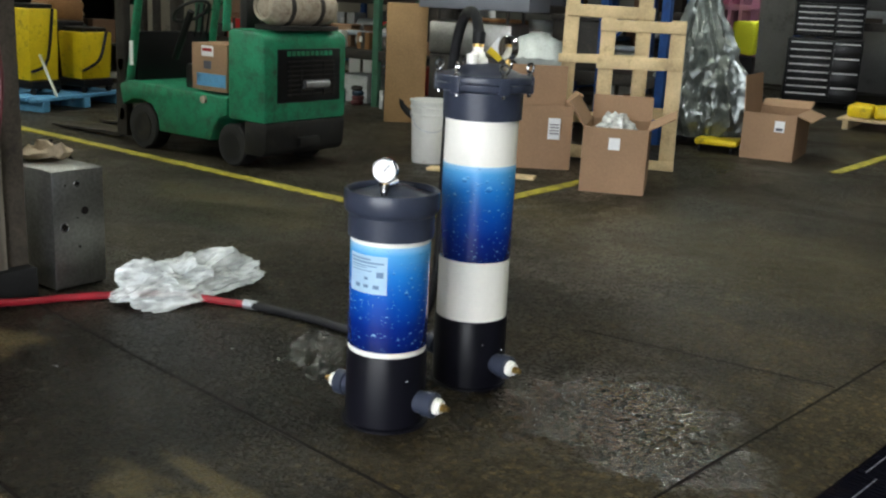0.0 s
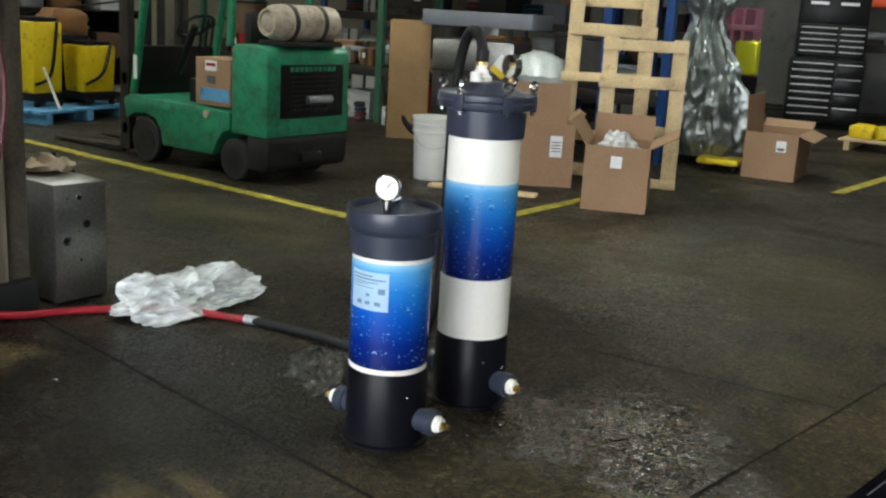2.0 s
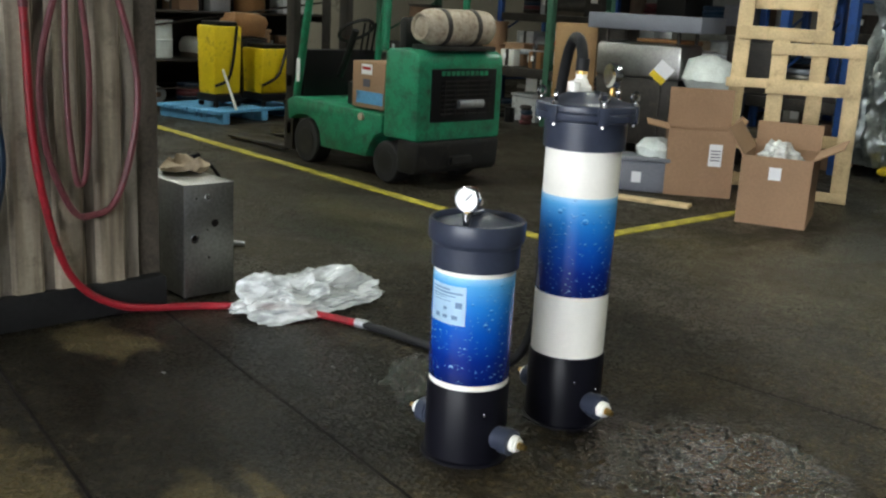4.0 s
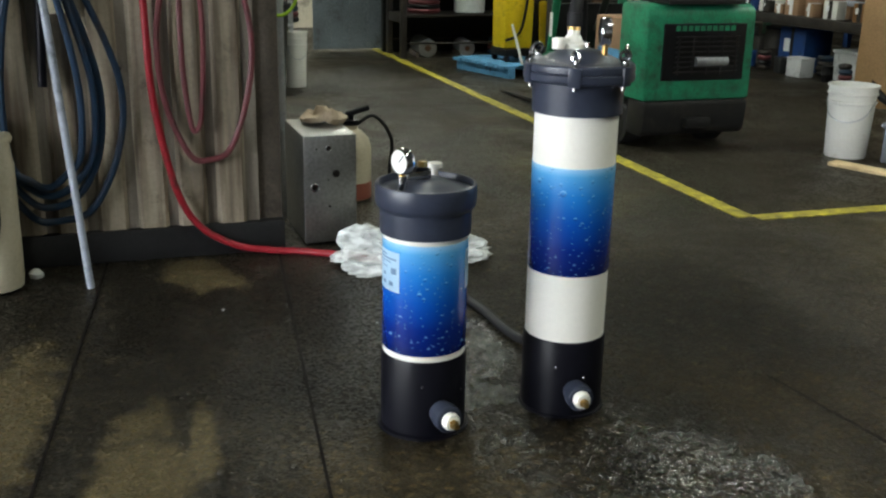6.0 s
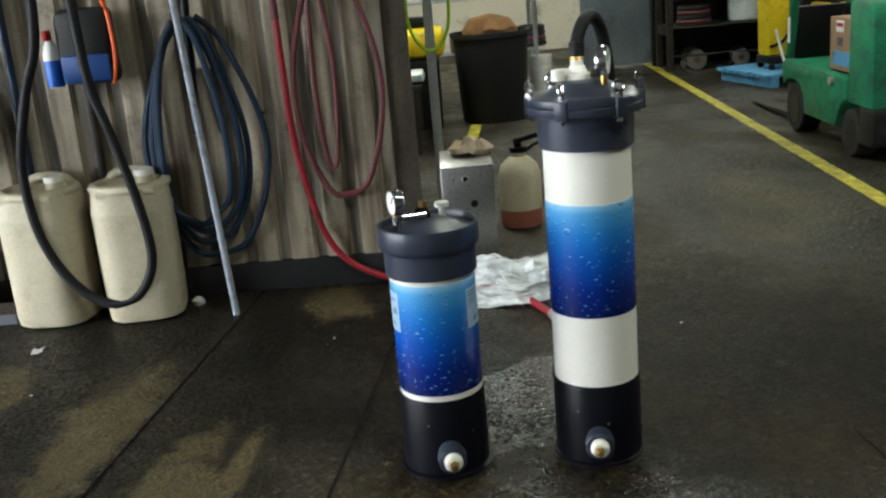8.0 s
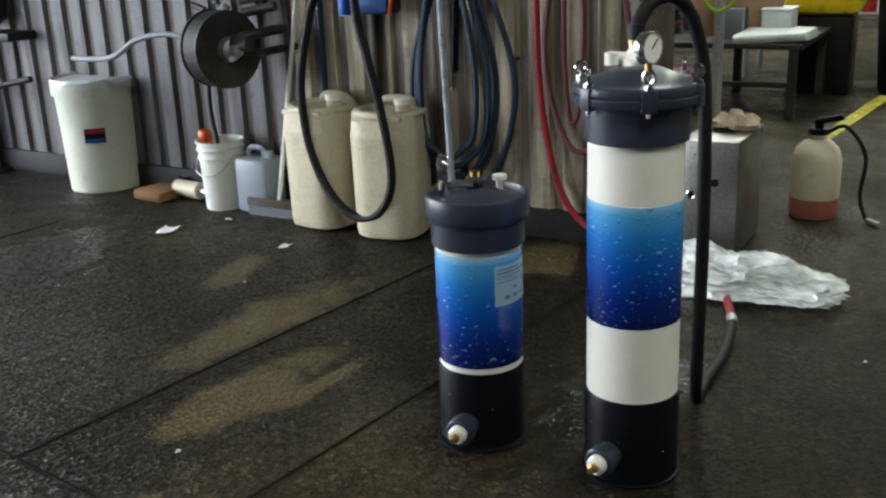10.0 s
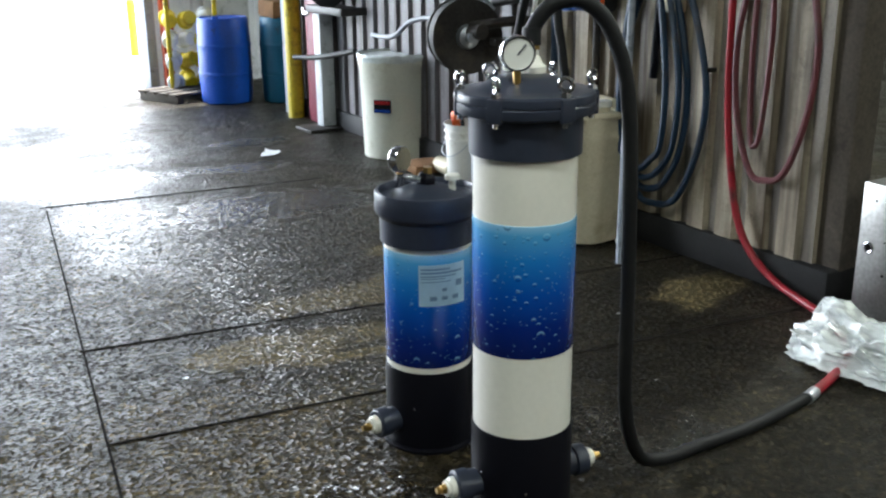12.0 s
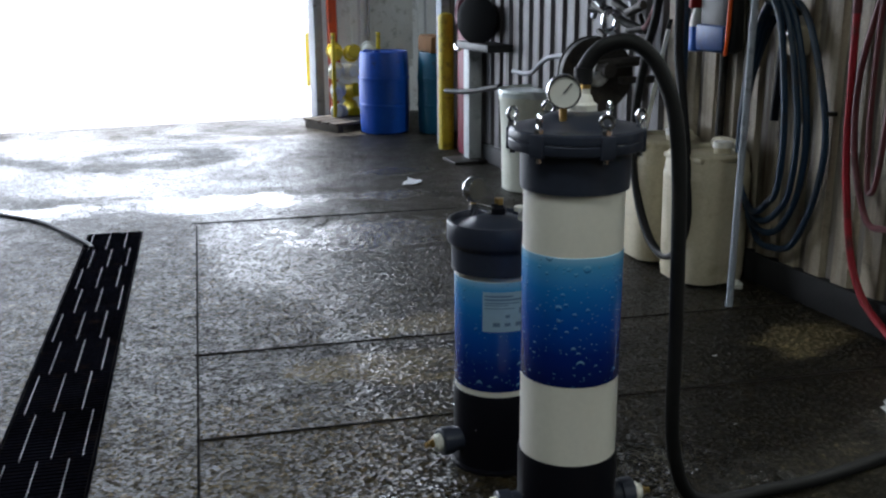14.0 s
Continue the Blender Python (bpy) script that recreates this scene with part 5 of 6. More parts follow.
part("label_line", bx(0.05, 0.10, -0.3065, -0.3048, 0.22, 0.24), ink, lb3)


section(1.08, 0.0, 0.22)


def pallet_up(label, x, y, rz, lean, w, h, seed, decks, backs):
    """A wooden pallet stood on edge; local x to the right, z up."""
    p = thing("wooden_pallet", label, "pallet", x, y, 0, 0, group="pallets stood on edge")
    m = pose(0, 0, 0, 0, 0, rz) @ pose(0, 0, 0, -lean, 0, 0)
    rq = random.Random(seed)
    for u in (0.0, w - 0.1):
        part("stringer_board", box(bmesh.new(), u, u + 0.1, -0.012, 0.012, 0.0, h, bevel=0.003, m=m), pine, p)
    for u in (0.03, w - 0.07):
        part("stringer", box(bmesh.new(), u, u + 0.04, 0.012, 0.1, 0.02, h - 0.02, bevel=0.003, m=m), pine, p)
    for z in decks:
        j_ = rq.uniform(-0.015, 0.015)
        part("deck_board", box(bmesh.new(), 0.0, w, -0.034, -0.0125, z * h, z * h + 0.075 + j_, bevel=0.003, m=m @ pose(0, 0, 0, 0, rq.uniform(-2, 2), 0)), pine, p)
    for z in backs:
        part("back_board", box(bmesh.new(), 0.0, w, 0.101, 0.12, z * h, z * h + 0.08, bevel=0.003, m=m), pine, p)
    return p


pallet_up("pale pine pallet frame leaning in the bay", -1.66, 3.60, 26, 5, 0.56, 1.0, 1, (0.015, 0.66, 0.91), (0.34,))
pallet_up("tall pale pine pallet leaning behind the cartons", -1.99, 3.66, 24, 8, 0.6, 1.35, 2, (0.02, 0.5, 0.74), (0.2, 0.9))
pail("plastic_bucket", -2.46, 2.82, "white plastic bucket standing beside the tall carton", 0.135, 0.415, -50)
tt = thing("storage_tote", "grey plastic tote with a white label", "tote", -2.18, 3.06, 0, 38)
part("body", bx(-0.16, 0.16, -0.11, 0.11, 0, 0.2, bevel=0.012), grey_plastic, tt)
part("rim", bx(-0.175, 0.175, -0.125, 0.125, 0.2, 0.225, bevel=0.006), grey_plastic, tt)
part("label", bx(-0.06, 0.0, -0.114, -0.109, 0.06, 0.13), paper, tt)
solo("plastic_sack", crumple(lathe([(0.001, 0), (0.12, 0), (0.13, 0.05), (0.08, 0.1), (0.001, 0.12)], 30), 0.03, 14, 1), film_plastic, "white plastic sack on the tote", "sack", -2.12, 3.12, 0.226)
solo("floor_plank", bx(-0.35, 0.35, -0.05, 0.05, 0, 0.02, bevel=0.003), pine, "loose pale plank lying on the floor", "plank", -1.95, 2.7, 0.0, 20)
sg = thing("warning_sign", "tilted white and yellow warning tag on a thin stand", "sign", -2.28, 3.32, 0, 40)
part("stand", rod((0, 0, 0), (0, 0, 0.7), 0.007), dark_steel, sg)
part("board", box(bmesh.new(), -0.055, 0.055, -0.008, 0.008, -0.065, 0.065, m=pose(0.0, 0, 0.745, 0, 38, 0)), paper, sg)
part("yellow_corner", box(bmesh.new(), -0.055, 0.055, -0.0095, -0.0082, -0.065, -0.02, m=pose(0.0, 0, 0.745, 0, 38, 0)), yellow_plastic, sg)
section(1.105, -0.02, 0.34)
pp = solo("plywood_panel", bx(-0.17, 0.17, -0.2, 0.2, 0.0, 0.98, bevel=0.004), ply, "brown plywood crate standing on end", "crate", -3.87, 4.23, 0, 38)

# hanging silver tarp
bm = bmesh.new()
rows = []
for i in range(80):
    z = 0.08 + 1.75 * i / 79
    pts = [(0.08, 0.26), (0.2, 0.37), (0.45, 0.36), (0.75, 0.28), (1.02, 0.15), (1.12, 0.13), (1.3, 0.2), (1.85, 0.26)]
    r = float(np.interp(z, [p[0] for p in pts], [p[1] for p in pts]))
    ringv = []
    for k in range(140):
        a = 2 * math.pi * k / 140
        f = 1 + 0.09 * math.sin(7 * a + 1.0 * z) + 0.07 * math.sin(13 * a - 2 * z) + 0.3 * noise.noise(Vector((math.cos(a) * 1.5, math.sin(a) * 1.5, z * 1.4))) + 0.22 * abs(noise.noise(Vector((math.cos(a) * 2.6, math.sin(a) * 2.6, z * 3.6)))) * -1 + 0.3 * (0.2 - abs(noise.noise(Vector((math.cos(a) * 4.2, math.sin(a) * 4.2, z * 6.5))))) + 0.17 * (0.2 - abs(noise.noise(Vector((math.cos(a) * 9, math.sin(a) * 9, z * 15)))))
        ringv.append(bm.verts.new((r * f * math.cos(a) - 0.12 * max(0, 1.1 - z) * -0.9, r * f * 0.6 * math.sin(a), z)))
    rows.append(ringv)
for a, b in zip(rows, rows[1:]):
    for k in range(140):
        bm.faces.new((a[k], a[(k + 1) % 140], b[(k + 1) % 140], b[k]))
solo("silver_tarp", bm, foil, "crinkled silver tarpaulin bunched and hung from the rack", "tarpaulin", -1.6, 5.05)
yc = thing("yellow_cart", "yellow plastic cart base under the tarpaulin", "cart", -1.3, 4.9, 0, 10)
part("tray", bx(-0.16, 0.16, -0.14, 0.14, 0.05, 0.1, bevel=0.02), yellow_plastic, yc)
for x in (-0.12, 0.12):
    for y in (-0.1, 0.1):
        part("caster", rod((x - 0.012, y, 0.025), (x + 0.012, y, 0.025), 0.025, 14), rubber, yc)


# ---- pallet racks with stock ----
def rack(label, x0, x1, y0, y1, levels, posts, beam_mat, post_mats, h=3.2):
    r = thing("pallet_rack", label, "rack")
    for px_, mt in zip(posts, post_mats):
        for yy in (y0, y1):
            part("upright", bx(px_ - 0.035, px_ + 0.035, yy - 0.03, yy + 0.03, 0, h, bevel=0.004), mt, r)
        for k in range(5):
            part("brace", rod((px_, y0, 0.15 + k * 0.55), (px_, y1, 0.15 + k * 0.55 + (0.4 if k % 2 else 0)), 0.012, 6), mt, r)
    for z in levels:
        for yy in (y0, y1):
            part("beam", bx(x0, x1, yy - 0.022, yy + 0.022, z - 0.09, z, bevel=0.004), beam_mat if z > 1 else dark_steel, r)
        part("deck", bx(x0, x1, y0 + 0.025, y1 - 0.025, z - 0.02, z - 0.004), dark_steel, r)
    return r


rack("pallet rack with orange beams and mixed uprights full of stock", -7.2, -1.75, 4.75, 5.6, (0.52, 1.38, 2.2), (-7.15, -4.64, -2.285, -1.76), orange_paint, (rack_green, rack_green, rack_blue, rack_blue))
section(1.19, -0.1, 0.3)
rack("far blue pallet rack with orange beams beside the tool chest", -2.2, 1.6, 9.2, 10.0, (0.9, 1.38, 2.2), (-2.15, -0.9, 0.5, 1.55), orange_paint, (rack_blue,) * 4)
section(1.03, 0.1, 0.26)
rack("dark storage rack along the far aisle", -8.6, -8.0, 1.75, 4.6, (0.45, 0.95, 1.5), (-8.55, -8.05), dark_steel, (dark_steel,) * 2, 2.2)
# added black sheet stands in for the darkness behind the shelves
solo("rack_dark_sheet", bx(-8.72, -8.62, 1.7, 4.65, 0, 2.3, bevel=0.004), chest_black, "black sheet added behind the rack to keep its gaps dark", "panel")
section(1.16, -0.06, 0.46)
rack("second pallet rack behind the first with packed dark stock", -7.2, -2.35, 6.6, 7.4, (0.5, 0.95, 1.4, 2.2), (-7.15, -5.4, -3.6, -2.4), orange_paint, (rack_blue,) * 4)

STOCK = [card, card, card, hdpe, dark_steel, dark_steel, steel, white_steel, card_in, tan_cloth, dark_steel, chest_black, grey_plastic, steel, white_steel, rack_blue, brown_bag, bin_black, galv, red_paint, film_plastic, paper, card_in]


def stock_item(rnd, x, y, z, s, room):
    """One stored thing: crate, carton, drum, jug, coil or roll."""
    mt = rnd.choice(STOCK)
    k = rnd.random()
    h = min(room, rnd.uniform(0.6, 1.35) * s)
    rz = rnd.uniform(-14, 14)
    if k < 0.34:
        c = thing("stock_box", "closed box stored on the rack", "box", x, y, z, rz, group="stock on the racks")
        part("body", bx(-s / 2, s / 2, -s * 0.4, s * 0.4, 0, h, bevel=0.006), mt, c)
        part("tape", bx(-0.02, 0.02, -s * 0.4 - 0.002, s * 0.4 + 0.002, h * 0.02, h + 0.002), paper if mt is card else dark_steel, c)
        part("label", bx(-s * 0.3, -s * 0.08, -s * 0.4 - 0.004, -s * 0.4, h * 0.45, h * 0.75), paper, c)
    elif k < 0.52:
        c = thing("stock_tote", "storage tote with a rim on the rack", "tote", x, y, z, rz, group="stock on the racks")
        part("body", bx(-s / 2, s / 2, -s * 0.4, s * 0.4, 0, h * 0.85, bevel=0.01), mt, c)
        part("lid", bx(-s * 0.53, s * 0.53, -s * 0.43, s * 0.43, h * 0.85, h * 0.95, bevel=0.008), mt, c)
    elif k < 0.7:
        c = thing("stock_drum", "round container stored on the rack", "drum", x, y, z, rz, group="stock on the racks")
        part("body", lathe([(s * 0.36, 0), (s * 0.38, 0.01), (s * 0.38, h * 0.45), (s * 0.4, h * 0.47), (s * 0.38, h * 0.5), (s * 0.37, h * 0.95)], 26), mt, c)
        part("lid", lathe([(s * 0.4, h * 0.95), (s * 0.4, h), (s * 0.35, h)], 26), rnd.choice(STOCK), c)
    elif k < 0.86:
        c = thing("stock_roll", "wrapped roll lying on the rack", "roll", x, y, z, rz, group="stock on the racks")
        part("roll", rod((-s * 0.6, 0, s * 0.24), (s * 0.6, 0, s * 0.24), s * 0.24, 22), rnd.choice((steel, galv, film_plastic, dark_steel, hdpe)), c)
        part("core", rod((-s * 0.64, 0, s * 0.24), (s * 0.64, 0, s * 0.24), s * 0.08, 14), card_in, c)
        part("chock", bx(-s * 0.5, s * 0.5, -s * 0.28, -s * 0.2, 0, 0.05), timber, c)
    else:
        c = thing("stock_coil", "coil of dark hose on the rack", "coil", x, y, z, rz, group="stock on the racks")
        for q in range(4):
            part("turn", ring((rnd.uniform(-0.01, 0.01), 0, 0.025 + q * 0.045), s * (0.38 - 0.012 * q), 0.024, seg=24, sec=7), rnd.choice((rubber, blue_hose, maroon_hose, dark_steel)), c)


rs = random.Random(21)
section(1.105, -0.02, 0.34)
for z, room in ((0.0, 0.4), (0.52, 0.72), (1.38, 0.6)):
    x = -6.95
    while x < -1.95:
        s = rs.uniform(0.22, 0.5)
        if not any(abs(x + s / 2 - q) < s * 0.62 + 0.03 for q in (-4.64, -2.285)):
            stock_item(rs, x + s / 2, 5.0 + rs.uniform(-0.04, 0.08), z, s, room)
        if rs.random() < 0.6:
            stock_item(rs, x + s / 2, 5.38, z, s * 0.8, room)
        x += s * 1.12 + 0.03
section(1.19, -0.1, 0.3)
for z, room in ((0.9, 0.35), (1.38, 0.6)):
    x = -1.9
    while x < 1.4:
        s = rs.uniform(0.22, 0.45)
        stock_item(rs, x + s / 2, 9.5, z, s, room)
        x += s * 1.15 + 0.03
section(1.03, 0.1, 0.26)
for z, room in ((0.0, 0.35), (0.45, 0.4), (0.95, 0.45), (1.5, 0.5)):
    y = 1.85
    while y < 4.4:
        s = rs.uniform(0.26, 0.5)
        stock_item(rs, -8.3, y + s / 2, z, s, room)
        y += s * 1.15 + 0.03
# machines in front of the rack
section(1.105, -0.02, 0.34)
pm = thing("stainless_machine", "stainless steel cabinet machine with a slanted hood", "machine", -3.2, 4.35, 0, 12)
part("cabinet", bx(-0.35, 0.35, -0.22, 0.22, 0.08, 0.6, bevel=0.01), dark_steel, pm)
part("hood", prism([(-0.36, 0.6), (-0.36, 0.86), (0.36, 0.86), (0.36, 0.6)], -0.24, 0.2, bevel=0.03), steel, pm)
part("top_tray", bx(-0.45, 0.5, -0.25, 0.25, 0.96, 1.08, bevel=0.01), grey_plastic, pm)
for x in (-0.3, 0.3):
    for y in (-0.18, 0.18):
        part("leg", rod((x, y, 0), (x, y, 0.09), 0.025), dark_steel, pm)
        part("tray_post", rod((x, y, 0.85), (x, y, 0.97), 0.015), dark_steel, pm)
rb = thing("red_toolbox", "red steel toolbox on a low stand", "toolbox", -4.15, 4.75, 0, 30)
part("stand", bx(-0.2, 0.2, -0.12, 0.12, 0, 0.17), dark_steel, rb)
part("box", bx(-0.21, 0.21, -0.13, 0.13, 0.17, 0.42, bevel=0.012), red_paint, rb)
part("handle", tube([(-0.08, -0.13, 0.38), (-0.08, -0.15, 0.42), (0.08, -0.15, 0.42), (0.08, -0.13, 0.38)], 0.01, 8), chrome, rb)
solo("wire_coil", ring((0, 0, 0.28), 0.25, 0.03, pose(0, 0, 0, 80, 0, 30)), rubber, "black hose coil stood on its edge", "coil", -3.6, 4.2)
solo("wrapped_load", crumple(lathe([(0.001, 0), (0.17, 0), (0.2, 0.08), (0.15, 0.2), (0.06, 0.25), (0.001, 0.26)], 30), 0.03, 9, 4), film_plastic, "bundle wrapped in clear plastic on the machine", "bundle", -2.6, 4.3, 0.55)
solo("bundle_stand", bx(-0.22, 0.22, -0.18, 0.18, 0, 0.55, bevel=0.01), chest_black, "black stand under the wrapped bundle", "stand", -2.6, 4.3)

galv_dull = material("dull_grey_handle", (0.5, 0.5, 0.5), 0.5)
# pink crates and tool chest
section(1.16, -0.06, 0.46)
ck = thing("pink_crate_stack", "stack of dusty pink open grid crates", "crate", -1.95, 6.5, 0)
part("plinth", bx(-0.2, 0.2, -0.12, 0.12, 0, 0.42, bevel=0.006), dark_steel, ck)
for k in range(4):
    for q in range(4):
        z, x = 0.43 + k * 0.19, -0.2 + q * 0.1
        g = part("cell", bx(x, x + 0.095, -0.13, -0.12, z, z + 0.05, bevel=0.003), pink_plastic, ck)
        part("post", bx(x, x + 0.03, -0.13, 0.13, z + 0.05, z + 0.185), pink_plastic, ck)
    part("shelf", bx(-0.2, 0.2, -0.12, 0.13, 0.43 + k * 0.19, 0.445 + k * 0.19), pink_plastic, ck)
part("back", bx(-0.2, 0.2, 0.1, 0.13, 0.43, 1.2), pink_plastic, ck)
hv = solo("safety_vest", crumple(bx(-0.1, 0.1, -0.05, 0.05, 0.0, 0.3, bevel=0.03), 0.025, 14), hivis, "yellow safety vest lying over the crate", "vest", -1.72, 6.25, 0.62)
solo("vest_stand", bx(-0.1, 0.1, -0.05, 0.05, 0, 0.61, bevel=0.006), chest_black, "black box under the safety vest", "box", -1.72, 6.25)
section(1.19, -0.1, 0.3)
tc_ = thing("tool_chest", "black rolling tool chest with many steel-handled drawers", "tool chest", -1.70, 8.75, 0, 20)
part("lower_cabinet", bx(-0.38, 0.36, -0.22, 0.22, 0.07, 0.72, bevel=0.008), chest_black, tc_)
part("upper_chest", bx(-0.34, 0.34, -0.2, 0.2, 0.74, 1.08, bevel=0.008), chest_black, tc_)
part("hutch", bx(-0.34, 0.36, 0.05, 0.2, 1.08, 1.36, bevel=0.008), chest_black, tc_)
for x in (-0.3, 0.28):
    part("caster", rod((x - 0.02, -0.1, 0.035), (x + 0.02, -0.1, 0.035), 0.035, 16), rubber, tc_)
for k in range(8):
    d_ = part("drawer", bx(-0.36, 0.06, -0.232, -0.221, 0.1 + k * 0.075, 0.165 + k * 0.075, bevel=0.002), chest_black, tc_)
    part("handle", bx(-0.35, 0.05, -0.243, -0.2325, 0.148 + k * 0.075, 0.16 + k * 0.075), galv_dull, d_)
for k in range(4):
    d_ = part("drawer", bx(0.08, 0.34, -0.232, -0.221, 0.1 + k * 0.15, 0.24 + k * 0.15, bevel=0.002), chest_black, tc_)
    part("handle", bx(0.09, 0.33, -0.243, -0.2325, 0.222 + k * 0.15, 0.234 + k * 0.15), galv_dull, d_)
for k in range(5):
    d_ = part("drawer", bx(-0.32, 0.05, -0.212, -0.201, 0.76 + k * 0.06, 0.81 + k * 0.06, bevel=0.002), chest_black, tc_)
    part("handle", bx(-0.31, 0.04, -0.222, -0.2125, 0.798 + k * 0.06, 0.808 + k * 0.06), galv_dull, d_)
    d_ = part("drawer", bx(0.07, 0.32, -0.212, -0.201, 0.76 + k * 0.06, 0.81 + k * 0.06, bevel=0.002), chest_black, tc_)
    part("handle", bx(0.08, 0.31, -0.222, -0.2125, 0.798 + k * 0.06, 0.808 + k * 0.06), galv_dull, d_)
for x in (-0.15, 0.15):
    part("hutch_light", bx(x - 0.09, x + 0.09, 0.03, 0.049, 1.28, 1.31), paper, tc_)
section(1.16, -0.06, 0.46)
yp = thing("wooden_pallet", "low wooden pallet with yellow sacks", "pallet", -0.55, 7.25, 0, 4)
for k in range(5):
    part("board", bx(-0.5, 0.5, -0.3 + k * 0.13, -0.2 + k * 0.13, 0.08, 0.1, bevel=0.003), pine, yp)
for x in (-0.45, 0, 0.42):
    part("stringer", bx(x, x + 0.05, -0.3, 0.32, 0, 0.08), pine, yp)
for k in range(4):
    solo("yellow_sack", crumple(bx(-0.11, 0.11, -0.1, 0.1, 0, 0.12, bevel=0.03), 0.02, 13, k), yellow_plastic, "yellow plastic sack on the low pallet", "sack", -0.88 + k * 0.22, 7.15, 0.1, k * 17, group="yellow sacks")
section(1.19, -0.1, 0.3)
solo("red_cylinder", lathe([(0.06, 0), (0.065, 0.01), (0.065, 0.62), (0.05, 0.68), (0.025, 0.71), (0.02, 0.76)], 24), maroon_paint, "red gas cylinder beside the tool chest", "cylinder", -0.95, 8.9)

# ---- mop buckets on the blue pallet ----
section(1.03, 0.1, 0.26)
bp = thing("plastic_pallet", "light blue pallet on the floor under the mop buckets", "pallet", -6.83, 2.6, 0, 14)
for k in range(6):
    part("board", bx(-0.42 + k * 0.145, -0.31 + k * 0.145, -0.55, 0.55, 0.09, 0.12, bevel=0.004), pallet_blue, bp)
for y in (-0.5, 0.0, 0.45):
    part("stringer", bx(-0.42, 0.42, y, y + 0.08, 0, 0.09, bevel=0.004), pallet_blue, bp)
for x, y, h, s in ((-6.72, 2.42, 0.62, 0.15), (-6.7, 2.92, 0.42, 0.17)):
    mb = thing("mop_bucket", "yellow plastic mop bucket with black frame", "mop bucket", x, y, 0.12, 5, group="mop buckets")
    part("tub", prism([(-s * 0.8, 0.12), (-s, 0.12 + h), (s, 0.12 + h), (s * 0.8, 0.12)], -s, s, bevel=0.02), yellow_plastic, mb)
    part("base", bx(-s, s, -s, s, 0.05, 0.12, bevel=0.01), chest_black, mb)
    part("wringer", bx(-s * 0.8, s * 0.8, -s * 0.8, s * 0.8, 0.12 + h, 0.16 + h, bevel=0.01), chest_black, mb)
    for dx in (-s * 0.8, s * 0.8):
        for dy in (-s * 0.8, s * 0.8):
            part("caster", rod((dx - 0.012, dy, 0.027), (dx + 0.012, dy, 0.027), 0.027, 12), rubber, mb)
    part("frame_bar", tube([(s, -s, 0.2), (s + 0.02, 0, 0.3), (s, s * 0.6, 0.12 + h)], 0.014, 8), chest_black, mb)
solo("mop", rod((-6.3, 2.35, 0.13), (-6.45, 2.3, 0.48), 0.012), hdpe, "short white mop leaning on the blue pallet", "mop")
solo("leather_jacket", crumple(bx(-0.16, 0.16, -0.2, 0.2, 0.0, 0.22, bevel=0.06), 0.05, 7, 8), brown_bag, "brown jacket heaped over the machine", "jacket", -7.0, 2.85, 0.75)
solo("jacket_stand", bx(-0.15, 0.15, -0.18, 0.18, 0, 0.62, bevel=0.01), chest_black, "black machine behind the mop buckets", "machine", -7.0, 2.85, 0.12)

# ---- far bench corner behind the hose wall ----
section(1.043, 0.0, 0.08)
bn = thing("refuse_bin", "large black plastic refuse bin with a brown bag on it", "bin", -5.75, 0.0)
part("body", lathe([(0.25, 0), (0.26, 0.02), (0.3, 0.66), (0.32, 0.665), (0.32, 0.70), (0.3, 0.7), (0.26, 0.05), (0.001, 0.05)], 36), bin_black, bn)
part("bag", crumple(lathe([(0.001, 0.62), (0.2, 0.62), (0.22, 0.72), (0.16, 0.8), (0.001, 0.83)], 30), 0.03, 10, 6), brown_bag, bn, "brown bag")
bc = thing("work_bench", "dark steel work bench loaded with parts", "bench", -4.9, -1.25)
part("top", bx(-0.6, 0.5, -0.8, 0.7, 0.44, 0.475, bevel=0.005), dark_steel, bc)
for x in (-0.55, 0.44):
    for y in (-0.75, 0.04, 0.62):
        part("leg", bx(x, x + 0.05, y, y + 0.05, 0, 0.44), dark_steel, bc)
part("rail", bx(0.45, 0.48, -0.75, 0.66, 0.2, 0.23), dark_steel, bc)
rb2 = random.Random(5)
for k in range(11):
    stock_item(rb2, -5.25 + rb2.random() * 0.6, -1.9 + k * 0.125, 0.475, rb2.uniform(0.12, 0.24), 0.35)
sh = thing("wire_shelf", "tall galvanised shelf with mixed supplies", "shelf", -6.4, -0.55)
for x in (-0.25, 0.25):
    for y in (-0.75, 0.95):
        part("post", rod((x, y, 0), (x, y, 1.9), 0.02, 10), galv, sh)
for z in (0.5, 0.95, 1.45):
    part("shelf_board", bx(-0.27, 0.27, -0.77, 0.97, z - 0.02, z, bevel=0.003), galv, sh)
for z in (0.5, 0.95, 1.45):
    y = -1.2
    while y < 0.25:
        s = rb2.uniform(0.14, 0.28)
        stock_item(rb2, -6.35, y + s / 2, z, s, 0.38)
        y += s * 1.15 + 0.02
ye = thing("yellow_machine", "yellow and black floor machine beside the bin", "machine", -5.6, -0.62)
part("base", bx(-0.16, 0.16, -0.2, 0.2, 0.0, 0.55, bevel=0.02), chest_black, ye)
part("cover", crumple(bx(-0.2, 0.2, -0.26, 0.26, 0.55, 0.78, bevel=0.06), 0.02, 8), yellow_plastic, ye, "yellow cover")
part("grip", bx(-0.1, 0.1, -0.12, 0.12, 0.78, 0.86, bevel=0.02), chest_black, ye)
bb = thing("battery_box", "black battery charger with red top and stickers", "charger", -3.0, -1.05)
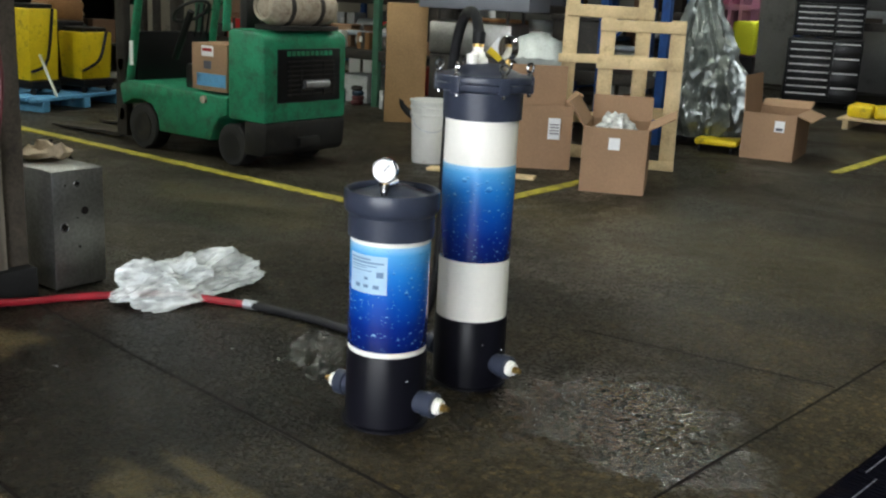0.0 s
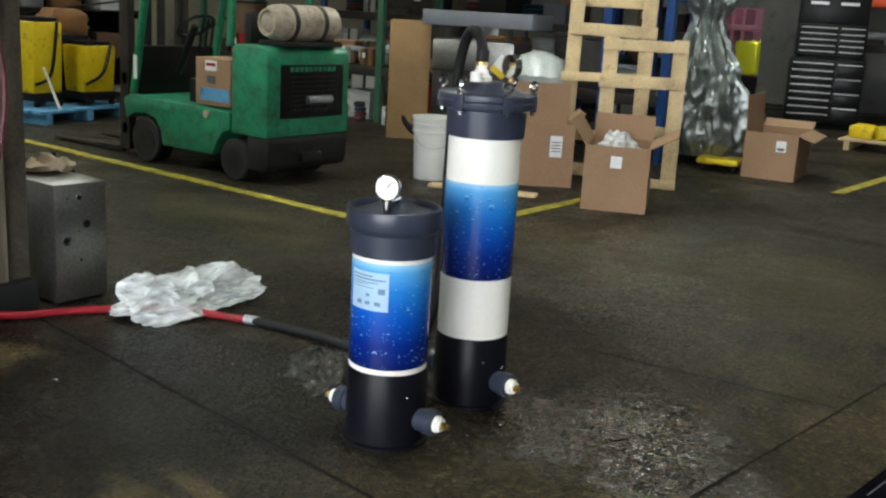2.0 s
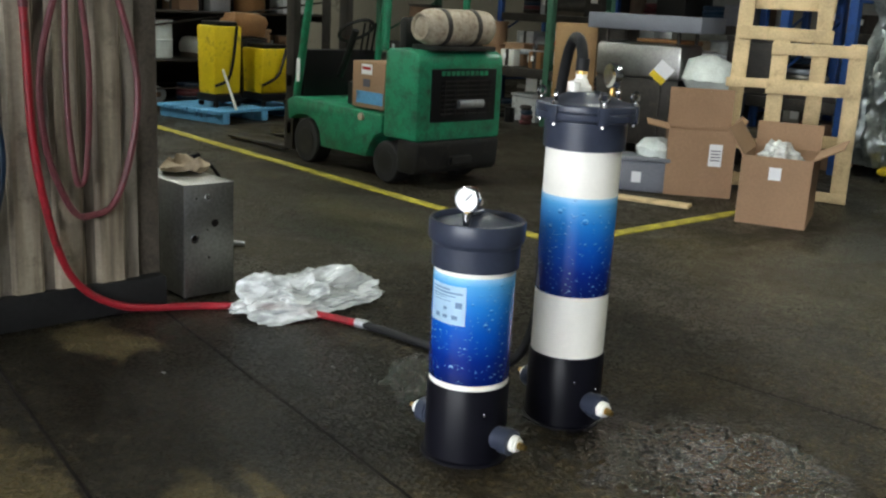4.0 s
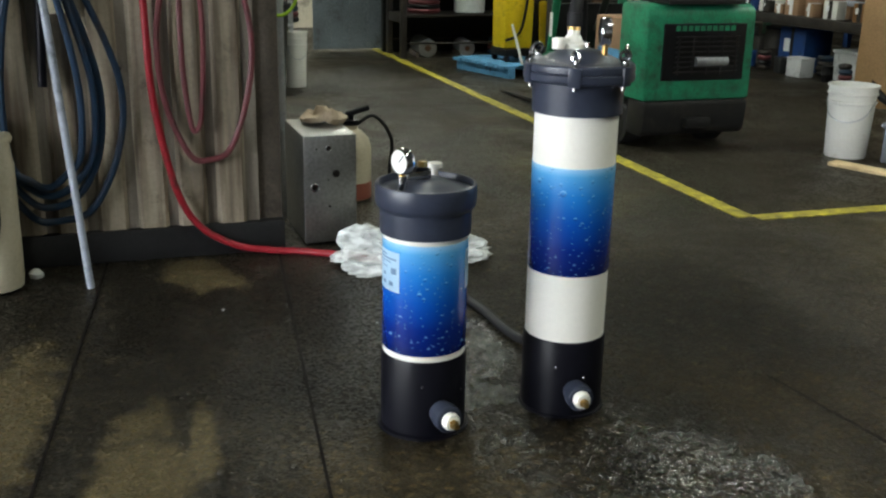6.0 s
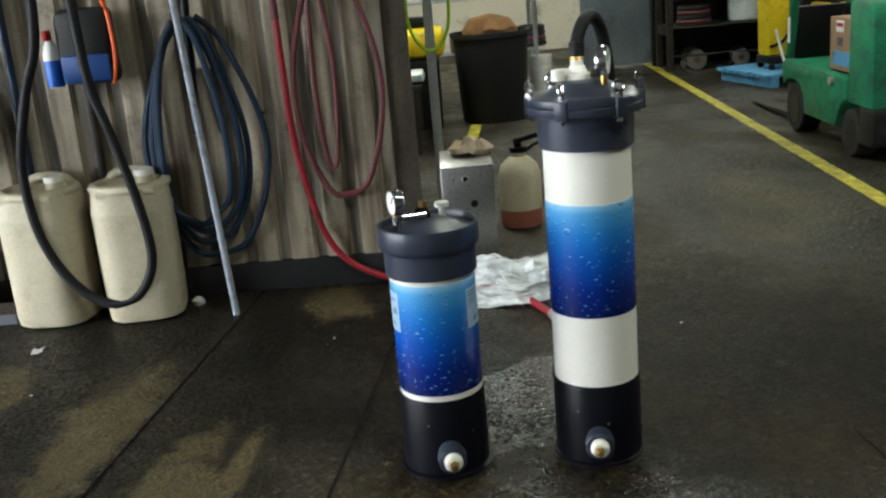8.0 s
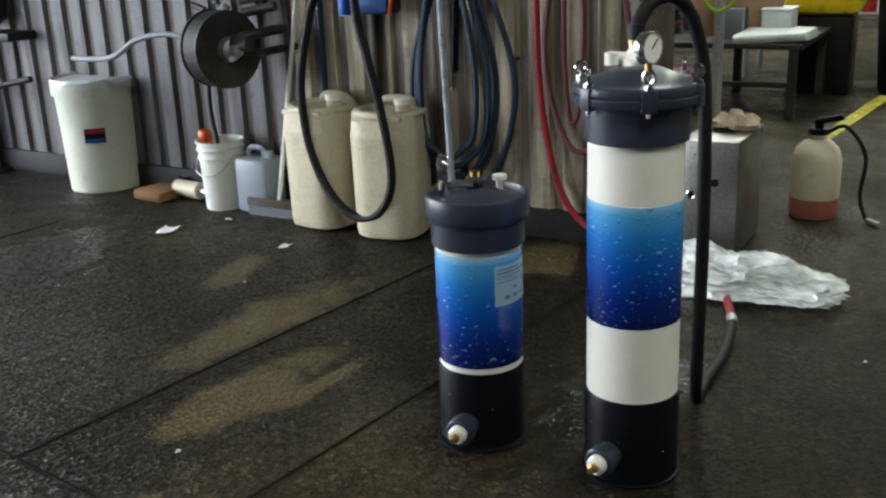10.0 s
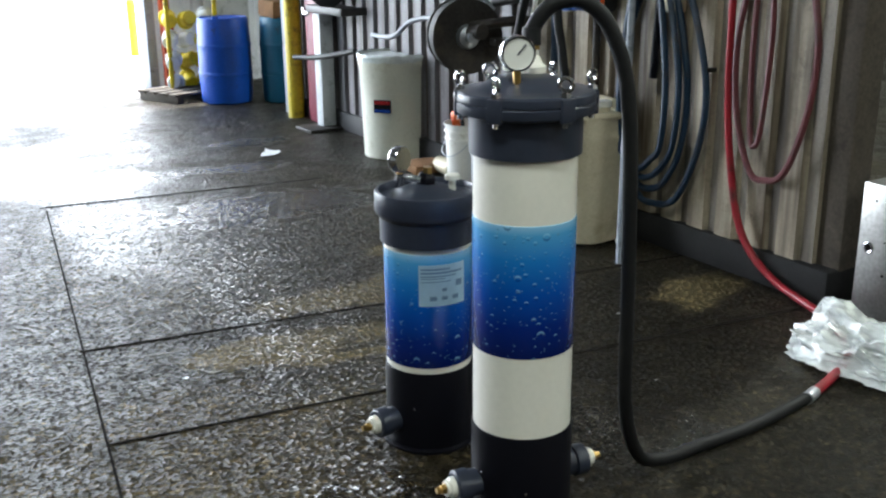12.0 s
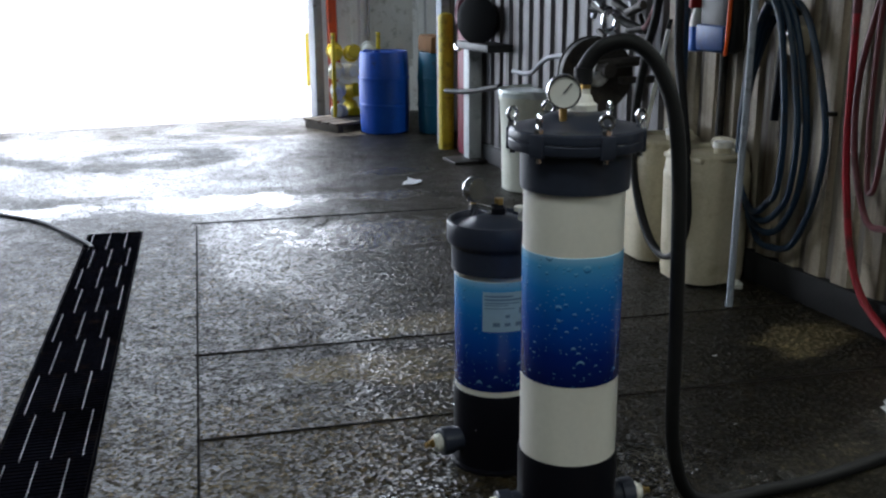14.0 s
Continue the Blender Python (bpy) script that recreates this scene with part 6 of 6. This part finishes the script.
part("body", bx(-0.14, 0.14, -0.17, 0.17, 0, 0.44, bevel=0.012), chest_black, bb)
part("lid", bx(-0.15, 0.15, -0.18, 0.18, 0.44, 0.5, bevel=0.012), maroon_paint, bb, "dark red lid")
part("sticker", bx(0.141, 0.143, -0.02, 0.1, 0.16, 0.26), pallet_blue, bb)
part("sticker", bx(0.141, 0.143, 0.08, 0.15, 0.34, 0.42), yellow_plastic, bb)
wj = pail("plastic_bucket", -6.05, 0.42, "white slim pail standing at the shelf", 0.09, 0.45)

solo("cardboard_sheet", bx(-0.012, 0.012, -0.2, 0.2, 0.0, 0.36, bevel=0.004), card, "tan cardboard sheet standing on the bench", "sheet", -4.75, -0.95, 0.475, 12)
solo("white_sheet", crumple(bx(-0.18, 0.18, -0.22, 0.22, 0.0, 0.05, bevel=0.015), 0.03, 8, 3), film_plastic, "crumpled white plastic sheeting on the bench", "sheeting", -4.6, -0.75, 0.475)

section(1.105, -0.02, 0.34)
# small supplies standing in front of the stock on the racks
rf = random.Random(77)
for z, y, x0, x1 in ((0.52, 4.82, -6.9, -1.9), (1.38, 4.82, -6.9, -1.9), (0.0, 4.68, -6.6, -4.3)):
    x = x0
    while x < x1:
        s = rf.uniform(0.09, 0.2)
        if not any(abs(x - q) < s * 0.7 + 0.06 for q in (-7.15, -4.64, -2.285)):
            stock_item(rf, x, y + 0.02, z, s, 0.3)
        x += s * rf.uniform(1.2, 2.4)
# pipes and long stock lying across the rack
for k in range(9):
    zz, yy = 1.06 + 0.035 * (k % 4), 4.68 - 0.0 * k
    xx = rf.uniform(-4.4, -2.4)
    solo("pipe_length", rod((xx - rf.uniform(0.5, 1.0), 4.9 + 0.05 * k, 0.62 + 0.04 * (k % 3)), (xx + rf.uniform(0.5, 1.0), 4.88 + 0.05 * k, 0.62 + 0.04 * (k % 3)), rf.choice((0.018, 0.026)), 10), rf.choice((steel, galv, hdpe, grey_paint)), "length of pipe lying on the rack", "pipe", group="pipes on the rack")

# stock on the second rack
section(1.16, -0.06, 0.46)
rg = random.Random(31)
for z, room in ((0.0, 0.38), (0.5, 0.34), (0.95, 0.34), (1.4, 0.6)):
    x = -7.0
    while x < -2.5:
        s = rg.uniform(0.2, 0.44)
        if not any(abs(x + s / 2 - q) < s * 0.6 + 0.03 for q in (-5.4, -3.6)):
            stock_item(rg, x + s / 2, 6.85, z, s, room)
            stock_item(rg, x + s / 2, 7.18, z, s * 0.9, room)
        x += s * 1.1 + 0.02
section()
# hanging strip curtain at the end of the far aisle
sc = thing("strip_curtain", "grey blue hanging plastic strips closing a far doorway", "curtain", -9.0, 0.0, 0)
part("rail", bx(-0.03, 0.03, 1.25, 2.21, 2.2, 2.26), galv, sc)
curtain_mat = material("smoky_strip_plastic", (0.16, 0.19, 0.21), 0.3, grain=0.3, scale=4, dirt=0.3)
for k in range(9):
    y0 = 1.25 + k * (0.96) / 9
    part("strip", bx(-0.006 - 0.006 * (k % 2), 0.0 - 0.006 * (k % 2), y0, y0 + (0.96) / 9 + 0.02, 0.02, 2.2), curtain_mat, sc)

# small bright specks added on the filter bases
for fx, fy, angs in ((0.009, 0.0015, (-35, 5, 60)), (0.009, -0.414, (-20, 40))):
    for k, an in enumerate(angs):
        r_, a_ = 0.115, radians(an)
        solo("bright_speck", lathe([(0.0001, -0.003), (0.003, -0.002), (0.0035, 0.0), (0.0025, 0.003), (0.0001, 0.0045)], 10), chrome, "tiny bright speck on the black base", "drop", fx + r_ * math.cos(a_), fy + r_ * math.sin(a_), 0.15 - 0.03 * k, group="drops on the bases")
